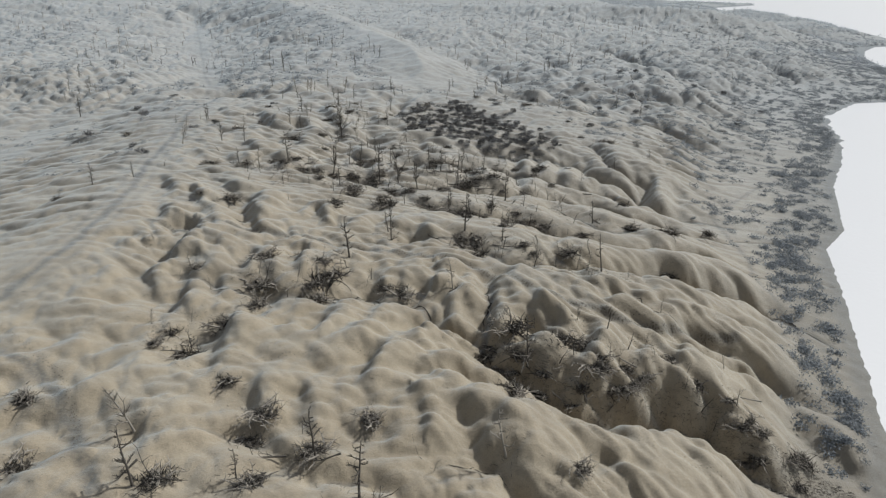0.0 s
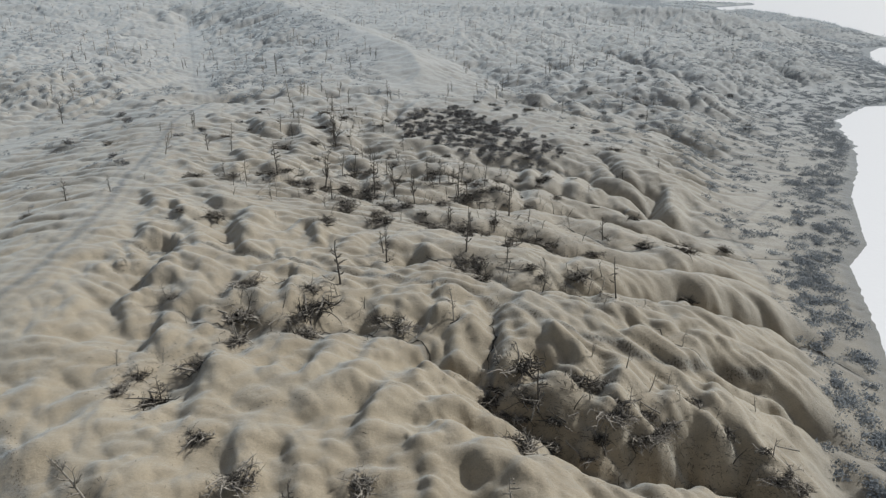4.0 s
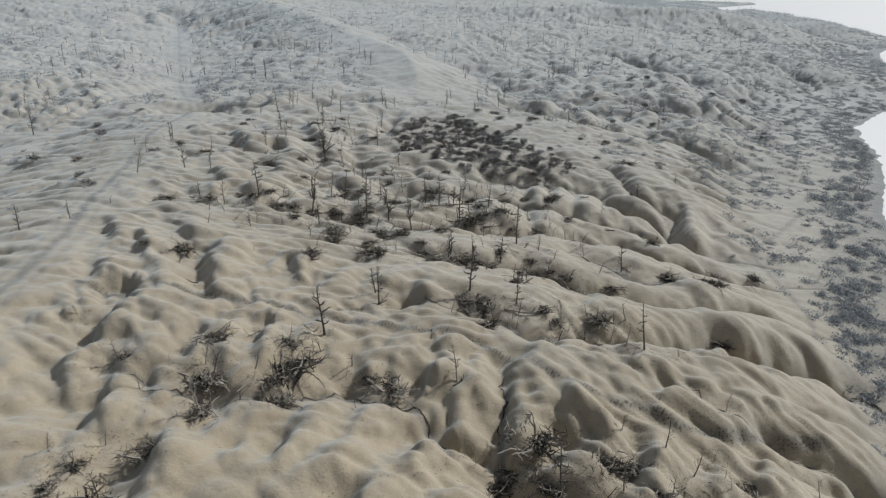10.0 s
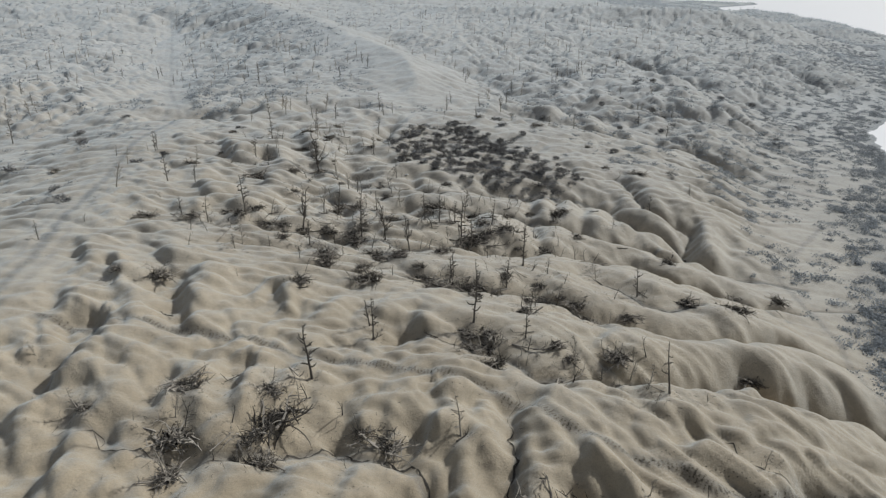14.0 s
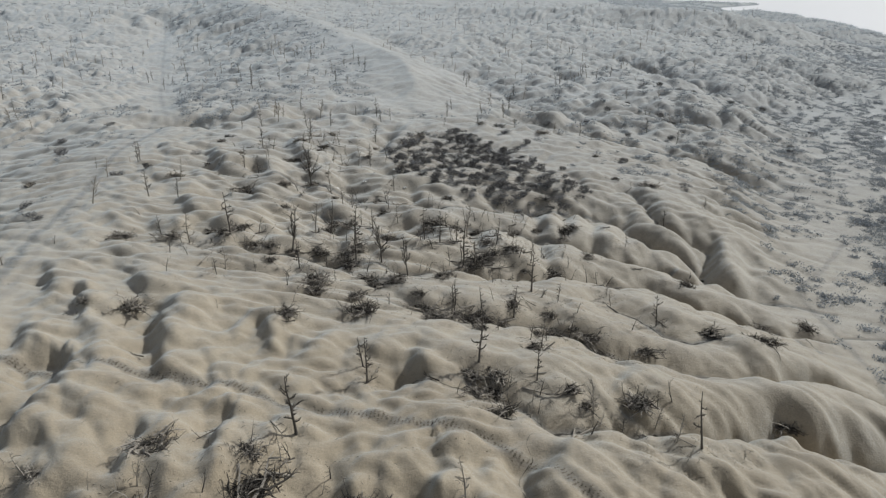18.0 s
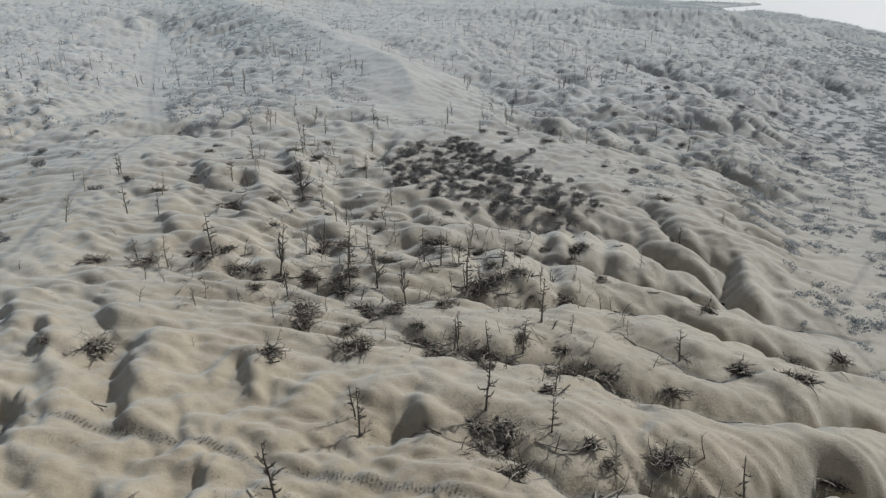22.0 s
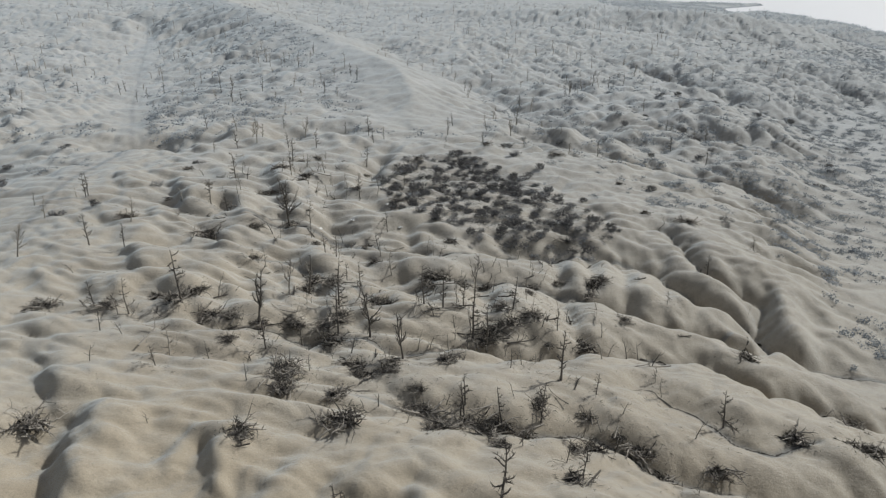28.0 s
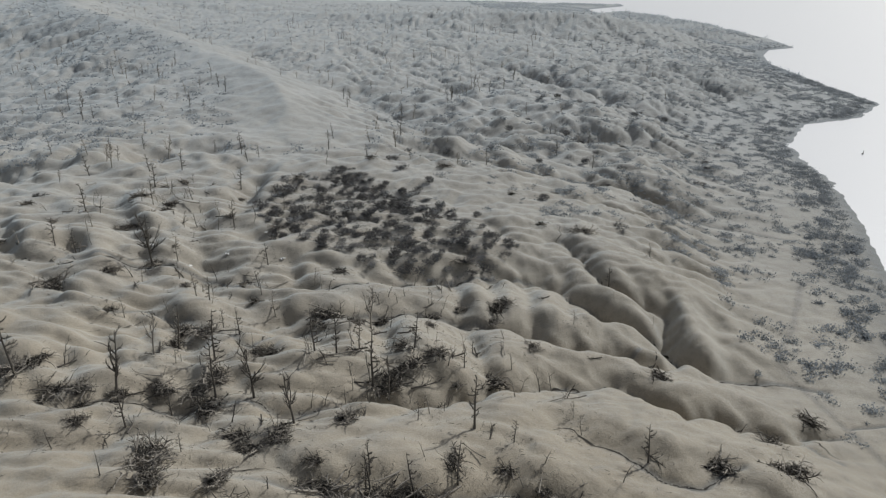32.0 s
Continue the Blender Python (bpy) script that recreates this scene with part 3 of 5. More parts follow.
def near_line(px, py, pts, reach):
    xs, ys = [p[0] for p in pts], [p[1] for p in pts]
    return np.nonzero((px > min(xs) - reach) & (px < max(xs) + reach) & (py > min(ys) - reach) & (py < max(ys) + reach))[0]


def gullied(px, py, z, inland, share=1.0):
    """Cuts the beds and spurred banks of the named gullies into heights z."""
    for pts, head, foot, north, south, step in GULLIES:
        k = near_line(px, py, pts, 4 * max(north, south))
        if not len(k):
            continue
        d, s, sd = polyline(px[k] + 0.9 * grain2(px[k] / 4, py[k] / 4, 21), py[k] + 0.9 * grain2(px[k] / 4, py[k] / 4, 22), pts)
        total = sum(math.dist(a, b) for a, b in zip(pts[:-1], pts[1:]))
        part_way = s / total
        depth = (head + (foot - head) * part_way) * np.clip(part_way * 6, 0, 1) * np.clip((1 - part_way) * 8 + 0.25, 0, 1)
        open_east = np.clip((px[k] - 8) / 8, 0, 1) * np.clip((py[k] - 108) / 8, 0, 1) * np.clip((190 - py[k]) / 10, 0, 1)
        depth = depth * (1 + 0.12 * open_east)
        reach = np.where(sd > 0, north * (1 - 0.25 * open_east), south * (1 + 1.5 * open_east))
        spur = np.abs(np.sin(np.pi * (s / step + 0.9 * grain2(px[k] / 9, py[k] / 9, 23) + np.where(sd > 0, 0.0, 0.4))))
        reach = reach * (1.22 - np.where(py[k] > 112, np.where(px[k] > 12, 0.14, 0.3), 0.75 if head > 3 else 0.5) * spur * np.clip(d / 1.6, 0, 1))
        low = np.where(sd > 0, np.clip(1.06 - d / (1.35 * reach), 0, 1) ** 1.2, np.exp(-d / (1.1 * reach)) * np.clip(2 - d / (2 * max(north, south)), 0, 1))
        z[k] = np.maximum(z[k] - share * depth * low, np.minimum(z[k], LAKE + 0.6 + 0.04 * np.maximum(inland[k], 0)))
    return z


def hollowed(px, py, z, share):
    for pts, depth, reach in TROUGHS:
        k = near_line(px, py, pts, 5 * reach)
        d = polyline(px[k] + 0.7 * grain2(px[k] / 3.5, py[k] / 3.5, 24), py[k] + 0.7 * grain2(px[k] / 3.5, py[k] / 3.5, 25), pts)[0]
        z[k] -= share * depth * (np.exp(-(d / reach) ** 2) - 0.25 * np.exp(-((d - 2.6 * reach) / reach) ** 2))
    return z


SUNWARD = (math.sin(SUN_TURN - 0.2), math.cos(SUN_TURN - 0.2))


def scarped(px, py, z):
    """Raises the mounds: each steep side climbs towards the sun and falls off gently beyond its crest and foot."""
    wx, wy = px + 0.35 * grain2(px / 1.9, py / 1.9, 24), py + 0.35 * grain2(px / 1.9, py / 1.9, 25)
    for pts, wide, steep in SCARPS:
        k = near_line(px, py, pts, 7 + 6 * wide)
        if not len(k):
            continue
        qx, qy = wx[k], wy[k]
        west = max(min(max((18 - pts[0][0]) / 12, 0), 1), 0.7 if pts[0][1] < 82 else 0)
        wide = max(1.0 + 0.5 * west, min((1.5 + 0.55 * west) * wide, 3.2 if pts[0][1] > 82 else 2.2))
        d, _, side = polyline(qx, qy, pts)
        (ax, ay), (bx, by) = pts[0], pts[-1]
        long = math.hypot(bx - ax, by - ay)
        nx, ny = (ay - by) / long, (bx - ax) / long
        up = 1.0 if nx * SUNWARD[0] + ny * SUNWARD[1] > 0 else -1.0
        over = np.maximum(np.abs((qx - (ax + bx) / 2) * (bx - ax) + (qy - (ay + by) / 2) * (by - ay)) / long - long / 2, 0)
        u = up * side * np.sqrt(np.maximum(d * d - over * over, 0)) / wide
        z[k] += 1.35 * steep * min(wide, 0.75 + 1.1 * west) * (0.55 if ax > 4 and ay < 61 else 0.3 if ax > 18 and ay > 112 else 0.72 if ay > 125 else 1.0) * u / (1 + u * u) ** 1.15 * min(max(long / (1.5 * wide), 0.45), 1) * np.exp(-(over / (1.3 * wide)) ** 2) * np.clip(6 - np.abs(u), 0, 1)
    return z


def worn_by_rain(x0, x1, y0, y1, step, rough, span, turns, power, creep):
    """A patch of land on a square grid, worn by running water and by creep of the loose ash. Gives the heights and the water each cell carries."""
    gx, gy = np.meshgrid(np.arange(x0, x1, step), np.arange(y0, y1, step))
    shape, n, wide = gx.shape, gx.size, gx.shape[1]
    px, py = gx.ravel(), gy.ravel()
    d, _, side = polyline(px, py, SHORE)
    inland = d * side
    z = broad(px, py)
    wx, wy = px + 0.16 * span * grain2(px / span, py / span, 3), py + 0.16 * span * grain2(px / span, py / span, 4)
    road, _, beside = polyline(px, py, TRACKS[0][0])
    calm = 0.55 + 0.45 * np.clip((road - 2.5) / np.where(py > 200, 4, 6), 0, 1)
    calm = calm * (0.35 + 0.65 * np.clip((polyline(px, py, SPUR)[0] - 10) / 25, 0, 1)) * (0.6 + 0.4 * np.clip((py - 135) / 40, 0, 1))
    calm = calm * (1 - 0.65 * np.clip(road * beside / 8, 0, 1) * np.clip((225 - py) / 20, 0, 1))
    calm = calm * (1 - 0.5 * np.clip((px - 12) / 15, 0, 1) * np.clip((py - 100) / 10, 0, 1) * np.clip((185 - py) / 15, 0, 1))
    for seed, (high, long, across, mounded) in enumerate(rough):
        lump = grain2((0.96 * wx - 0.28 * wy) / long, (0.28 * wx + 0.96 * wy) / across, 17 + seed)
        if mounded:
            lump = 1 - (1 - np.minimum(np.abs(lump) * 1.9, 1)) ** 2
        z = z + high * lump * np.clip((inland - 8) / 25, 0.1, 1) * calm * (1 + 1.2 * np.clip((py - 195) / 40, 0, 1) * (step < 1)) * (1 if step < 1 else np.clip((inland - 60) / 120, 0.12, 1))
    z = gullied(px, py, z, inland)
    if step < 1:
        z = hollowed(px, py, z, 0.55)
    before = z.copy()
    rim = np.zeros(shape, bool)
    rim[0] = rim[-1] = rim[:, 0] = rim[:, -1] = True
    fixed = (inland < 1.0) | rim.ravel()
    around = [(j, i) for j in (-1, 0, 1) for i in (-1, 0, 1) if i or j]
    steps = [j * wide + i for j, i in around]
    spans = [math.hypot(j, i) * step for j, i in around]
    here = np.arange(n)
    for turn in range(turns):
        if turn % 5 == 0:
            level, seen = z.tolist(), fixed.tolist()
            lowest = min(level)
            shelves = [[] for _ in range(int((max(level) - lowest) * 100) + 60)]
            for i in np.nonzero(fixed)[0].tolist():
                shelves[int((level[i] - lowest) * 100)].append(i)
            for at, shelf in enumerate(shelves):
                for i in shelf:
                    top = level[i] + 1e-4
                    for o in steps:
                        j = i + o
                        if 0 <= j < n and not seen[j]:
                            seen[j] = True
                            if level[j] < top:
                                level[j] = top
                            shelves[max(at, int((level[j] - lowest) * 100))].append(j)
            brim = np.array(level) - z
        surface = z + brim
        best, to = np.zeros(n), here.copy()
        for o, span in zip(steps, spans):
            fall = (surface - np.roll(surface, -o)) / span
            more = fall > best
            best, to = np.where(more, fall, best), np.where(more, here + o, to)
        to = (np.where(fixed, here, to) % n).tolist()
        order = np.argsort(surface).tolist()
        water = [step * step] * n
        for i in reversed(order):
            if to[i] != i:
                water[to[i]] += water[i]
        carried = np.array(water)
        cut = (power * np.sqrt(carried) / step * np.clip((inland - 4) / 16, 0.1, 1)).tolist()
        level = z.tolist()
        for i in order:
            j = to[i]
            if j != i and level[j] < level[i]:
                level[i] = (level[i] + cut[i] * level[j]) / (1 + cut[i])
        field = np.array(level).reshape(shape)
        for _ in range(2):
            smooth = np.zeros(shape)
            smooth[1:-1, 1:-1] = field[2:, 1:-1] + field[:-2, 1:-1] + field[1:-1, 2:] + field[1:-1, :-2] - 4 * field[1:-1, 1:-1]
            field = field + creep * smooth
        z = np.where(fixed, z, field.ravel())
    inner = (inland > 30) & ~rim.ravel()
    z = z + np.mean((before - z)[inner]) * np.clip((inland - 3) / 30, 0, 1)
    return (x0, y0, step, z.reshape(shape), np.log10(carried).reshape(shape))


def sampled(patch, which, px, py):
    """Smooth values of a worn patch at places."""
    x0, y0, step = patch[:3]
    field = patch[which]
    fx = np.clip((px - x0) / step, 1, field.shape[1] - 3.001)
    fy = np.clip((py - y0) / step, 1, field.shape[0] - 3.001)
    ix, iy = fx.astype(int), fy.astype(int)
    tx, ty = fx - ix, fy - iy

    def weights(t):
        return ((1 - t) ** 3 / 6, (3 * t ** 3 - 6 * t ** 2 + 4) / 6, (-3 * t ** 3 + 3 * t ** 2 + 3 * t + 1) / 6, t ** 3 / 6)

    out = 0.0
    for j, wy in enumerate(weights(ty)):
        for i, wx in enumerate(weights(tx)):
            out = out + wy * wx * field[iy + j - 1, ix + i - 1]
    return out


NEAR_LAND = worn_by_rain(-112, 130, 10, 352, 0.58, [(1.0, 27, 20, False), (0.8, 14, 6.0, True), (0.5, 7.5, 4.4, True), (0.14, 1.9, 1.7, False)], 13, 18, 0.045, 0.045)
FAR_LAND = worn_by_rain(-420, 400, 190, 900, 2.2, [(3.0, 90, 60, False), (2.6, 36, 18, True), (1.8, 15, 9, True), (0.3, 5, 5, False)], 40, 20, 0.055, 0.045)


def land(px, py):
    """Height of the ash ground, and how far tracks, painted crease shade and shore wet cover it, at flat arrays of
    places.
    """
    px, py = np.asarray(px, float).ravel(), np.asarray(py, float).ravel()
    far = np.clip((np.abs(px - 9) - 104) / 14, 0, 1)
    far = np.maximum(far, np.clip((py - 312) / 30, 0, 1))
    far = far * far * (3 - 2 * far)
    gone = np.maximum(np.clip((np.abs(px + 10) - 360) / 40, 0, 1), np.clip((py - 840) / 50, 0, 1))
    gone = np.maximum(np.maximum(gone, np.clip((24 - py) / 10, 0, 1)), np.clip((np.abs(px - 9) - 104) / 12, 0, 1) * np.clip((205 - py) / 10, 0, 1))
    plain = broad(px, py) + 0.4 * grain2(px / 9, py / 6, 41)
    worn = sampled(NEAR_LAND, 3, px, py) * (1 - far) + sampled(FAR_LAND, 3, px, py) * far
    z = worn * (1 - gone) + plain * gone
    d, _, side = polyline(px, py, SHORE)
    d_shore = d * side
    shore = np.clip((d_shore - 8) / 60, 0, 1)
    u, v = px + 1.2 * grain2(px / 6, py / 6, 5), py + 1.2 * grain2(px / 6, py / 6, 6)
    z = z + 0.10 * grain2(u / 2.6, v / 1.9, 13) + far * shore * (0.9 * np.abs(grain2(u / 15, v / 7, 14)) + 0.8 * np.abs(grain2(u / 7, v / 4, 10)))
    u, v = px + 3.0 * grain2(px / 14, py / 14, 7), py + 3.0 * grain2(px / 14, py / 14, 8)
    u, v = 0.97 * u - 0.22 * v, 0.22 * u + 0.97 * v
    road, _, beside = polyline(px, py, TRACKS[0][0])
    swell = (1 - 0.35 * np.clip((px - 0) / 25, 0, 1)) * (0.45 + 0.55 * np.clip((road - 2.5) / np.where(py > 200, 4, 6), 0, 1)) * (1 - gone)
    swell = swell * (1 - 0.7 * np.clip(road * beside / 8, 0, 1) * np.clip((225 - py) / 20, 0, 1))
    swell = swell * (0.3 + 0.7 * np.clip((polyline(px, py, SPUR)[0] - 8) / 22, 0, 1))
    swell = swell * (1 - 0.48 * np.clip((px + 8) / 20, 0, 1) * np.clip((py - 92) / 12, 0, 1) * np.clip((175 - py) / 15, 0, 1))
    d, _, side = polyline(px, py, SHORE)
    swell = swell * np.clip((d * side - np.interp(py, [60, 100, 150, 200, 300], [6, 8, 24, 30, 28])) / 14, 0.08, 1)
    east = np.clip((px - 2) / 14, 0, 1) * np.maximum(np.clip((125 - py) / 20, 0, 1), np.clip((py - 205) / 15, 0, 1))
    p, q = 0.78 * px + 0.62 * py + 2.0 * grain2(px / 11, py / 11, 26), 0.78 * py - 0.62 * px + 2.0 * grain2(px / 11, py / 11, 27)
    near = np.clip((160 - py) / 40, 0, 1)
    swell = swell * (1 - 0.4 * np.clip((100 - py) / 15, 0, 1) * np.clip((2 - px) / 8, 0, 1))
    rows = 0.85 * np.clip((py - 104) / 14, 0, 1) * np.clip((222 - py) / 20, 0, 1) * np.clip((px + 60) / 14, 0, 1)
    for high, long, across, seed in ((0.55, 8.5, 7.0, 15), (0.66, 4.2, 7.0, 16), (0.22, 2.0, 3.6, 18)):
        high = high * (1 - near * (0.1 if long > 8 else -0.1 if long > 4 else -0.6))
        lump = np.minimum(np.abs(grain2(u / (long if long > 8 else 1.35 * long), v / (0.62 * across), seed)) * 1.8, 1)
        rib = np.minimum(np.abs(grain2(p / (0.8 * long), q / (1.5 * across), seed + 40)) * 1.8, 1)
        spine = np.minimum(np.abs(grain2(u / (2.3 * long), v / (0.62 * across), seed + 20)) * 1.9, 1)
        fluted = rows * (1 - np.clip((px - 5) / 10, 0, 1) * (long < 3))
        lump = lump * (1 - fluted) + spine * fluted
        high = high * (1 + 0.9 * (rows - fluted))
        lump = lump * (1 - east) + rib * east
        z = z + swell * (1 + east * np.where(py > 160, 1.1, 0.5) + 0.2 * np.clip((py - 135) / 15, 0, 1) * np.clip((225 - py) / 15, 0, 1)) * high * (lump * (2 - lump) - 0.6) * (1 + 0.8 * far)
    ribbed = np.clip((road * beside - 1) / 6, 0, 1) * np.clip((228 - py) / 20, 0, 1) * np.clip((py - 84) / 15, 0, 1) * (1 - far)
    lump = np.minimum(np.abs(grain2((0.95 * u + 0.3 * v) / 15, (0.95 * v - 0.3 * u) / 5.2, 91)) * 1.9, 1)
    z = z + 0.8 * ribbed * (lump * (2 - lump) - 0.6)
    z = scarped(px, py, hollowed(px, py, z, 0.55))
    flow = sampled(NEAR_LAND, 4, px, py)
    # the bed mask cuts the ground and also paints shade into its creases
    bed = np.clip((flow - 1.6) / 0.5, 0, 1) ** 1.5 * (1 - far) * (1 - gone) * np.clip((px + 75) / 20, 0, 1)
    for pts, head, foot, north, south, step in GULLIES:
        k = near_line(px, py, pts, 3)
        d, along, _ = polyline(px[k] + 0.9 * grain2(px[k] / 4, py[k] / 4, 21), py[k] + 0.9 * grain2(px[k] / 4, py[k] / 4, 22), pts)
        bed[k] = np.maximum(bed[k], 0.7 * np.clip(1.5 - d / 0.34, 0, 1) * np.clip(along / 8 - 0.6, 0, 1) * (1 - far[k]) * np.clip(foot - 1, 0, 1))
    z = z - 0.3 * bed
    track = np.zeros(px.shape)
    for pts, wide, worn_in in TRACKS:
        k = near_line(px, py, pts, 4)
        d, _, _ = polyline(px[k] + 0.6 * grain2(px[k] / 3, py[k] / 3, 31), py[k], pts)
        rut = 0.55 + 0.45 * np.cos(np.clip(d / wide, 0, 1.5) * 5.2) if wide > 1.5 else 1.0
        track[k] = np.maximum(track[k], worn_in * rut * np.clip(1.5 - d / wide, 0, 1) * np.where(py[k] > 215, 0.6, 1.0))
    z -= 0.04 * track
    wet = 0.6 * np.clip((d_shore + 0.8 * grain2(px / 5, py / 5, 77) - 1) / -4 + 1.2, 0, 1)
    wet = np.maximum(wet, 0.32 * np.clip((15 - d_shore + 4 * grain2(px / 7, py / 7, 78)) / 6, 0, 1) * np.clip((205 - py) / 40, 0, 1))
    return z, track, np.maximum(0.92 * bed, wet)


def height(px, py):
    return land(px, py)[0]


def mesh_object(name, verts, faces, mat, parent=None, smooth=False):
    me = bpy.data.meshes.new(name)
    me.from_pydata(verts, [], faces)
    me.materials.append(mat)
    if smooth:
        me.polygons.foreach_set("use_smooth", [True] * len(me.polygons))
    ob = new(name, me)
    ob.parent = parent
    return ob


def array_mesh(name, verts, quads, mat, smooth=True):
    """A large mesh from numpy arrays of places and of four corners a face."""
    me = bpy.data.meshes.new(name)
    n = len(quads)
    me.vertices.add(len(verts))
    me.vertices.foreach_set("co", np.ascontiguousarray(verts, np.float32).ravel())
    me.loops.add(4 * n)
    me.loops.foreach_set("vertex_index", np.ascontiguousarray(quads, np.int32).ravel())
    me.polygons.add(n)
    me.polygons.foreach_set("loop_start", np.arange(0, 4 * n, 4, dtype=np.int32))
    me.polygons.foreach_set("use_smooth", np.full(n, smooth))
    me.update(calc_edges=True)
    me.materials.append(mat)
    return new(name, me)


def build_ground():
    ys = [14.0]
    while ys[-1] < 2000:
        ys.append(ys[-1] + (0.33 if ys[-1] < 165 else 0.33 + 0.0085 * (ys[-1] - 165)))
    ys = np.array([-900.0, -500, -300, -150, -80, -40, -20, -10, 0, 8] + ys)
    ts = np.linspace(-0.84, 0.72, 800)
    gx, gy = np.outer(np.where(ys < 14, 84 + (14 - ys) * 1.5, ys + 70), ts), np.repeat(ys[:, None], len(ts), 1)
    z, track, silt_shade = land(gx.ravel(), gy.ravel())
    rows, cols = gx.shape
    ids = np.arange(rows * cols).reshape(rows, cols)
    quads = np.stack([ids[:-1, :-1], ids[:-1, 1:], ids[1:, 1:], ids[1:, :-1]], -1).reshape(-1, 4)
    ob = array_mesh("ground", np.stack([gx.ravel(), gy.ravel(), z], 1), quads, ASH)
    for name, values in (("track", track), ("silt_shade", silt_shade)):
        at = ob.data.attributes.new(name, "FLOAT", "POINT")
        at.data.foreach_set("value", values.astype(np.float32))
    return tagged(ob, "grey-beige volcanic ash ground eroded into soft gullies", "ground", kind="structure")


build_ground()
lake = mesh_object("water", [(-4500, -900, LAKE), (4800, -900, LAKE), (4800, 4800, LAKE), (-4500, 4800, LAKE)], [(0, 1, 2, 3)], WATER)
tagged(lake, "calm pale lake water under haze", "lake", kind="structure")


# ---- dead wood ----
def tube(verts, faces, pts, radii, sides=5):
    """Adds a tapered limb along pts to the lists."""
    base = len(verts)
    for i, (p, r) in enumerate(zip(pts, radii)):
        way = (Vector(pts[min(i + 1, len(pts) - 1)]) - Vector(pts[max(i - 1, 0)])).normalized()
        a = way.orthogonal().normalized()
        b = way.cross(a)
        for k in range(sides):
            t = 2 * math.pi * k / sides
            verts.append(tuple(Vector(p) + (a * math.cos(t) + b * math.sin(t)) * r))
    for i in range(len(pts) - 1):
        for k in range(sides):
            q = (k + 1) % sides
            faces.append((base + i * sides + k, base + i * sides + q, base + (i + 1) * sides + q, base + (i + 1) * sides + k))
    faces.append(tuple(base + (len(pts) - 1) * sides + k for k in range(sides)))


def bent(rng, start, way, length, steps, wobble, lift=0.0):
    pts, p, w = [Vector(start)], Vector(start), Vector(way).normalized()
    for _ in range(steps):
        w = (w + Vector((rng.uniform(-1, 1), rng.uniform(-1, 1), rng.uniform(-1, 1) + lift)) * wobble).normalized()
        p = p + w * (length / steps)
        pts.append(p.copy())
    return pts


def limb_mesh(rng, start, way, length, radius, twigs, sides=4):
    verts, faces = [], []
    pts = bent(rng, start, way, length, 5, 0.30, 0.5)
    tube(verts, faces, pts, [radius * (1 - 0.8 * i / 5) for i in range(6)], sides)
    for _ in range(twigs):
        i = rng.randint(1, 4)
        w = (pts[i] - pts[i - 1]).normalized() + Vector((rng.uniform(-1, 1), rng.uniform(-1, 1), rng.uniform(-0.3, 1))) * 0.9
        tw = bent(rng, pts[i], w, length * rng.uniform(0.25, 0.5), 3, 0.3, 0.1)
        tube(verts, faces, tw, [radius * 0.5, radius * 0.4, radius * 0.3, radius * 0.15], 3)
    return verts, faces


def dead_tree(seed, limbs, spread, mat, fork=False):
    """A bare tree one metre per metre of a six metre trunk; its foot is at the origin."""
    rng = random.Random(seed)
    root = new("dead_tree")
    verts, faces = [], []
    pts = bent(rng, (0, 0, -0.4), (rng.uniform(-0.06, 0.06), rng.uniform(-0.06, 0.06), 1), 6.4, 8, 0.075)
    tube(verts, faces, pts, [0.19, 0.125, 0.108, 0.098, 0.086, 0.073, 0.06, 0.045, 0.026], 6)
    mesh_object("trunk", verts, faces, mat, root, True)
    for i in range(limbs):
        h = 0.25 + 0.72 * (i + rng.random()) / limbs
        k = min(int(h * 8), 7)
        at = pts[k].lerp(pts[k + 1], h * 8 - k)
        turn = rng.uniform(0, 2 * math.pi)
        way = (math.cos(turn), math.sin(turn), rng.uniform(-0.25, 0.4) + (0.6 if fork else 0))
        long = spread * rng.uniform(0.55, 1.2) * (1.3 - 0.75 * h)
        v, f = limb_mesh(rng, at, way, long, 0.08 * (1.3 - 0.6 * h), 9)
        mesh_object("branch", v, f, mat, root, True)
    if fork:
        v, f = limb_mesh(rng, pts[3], (rng.choice((-0.5, 0.5)), rng.uniform(-0.3, 0.3), 1), 3.4, 0.085, 5)
        mesh_object("limb", v, f, mat, root, True)
    return root


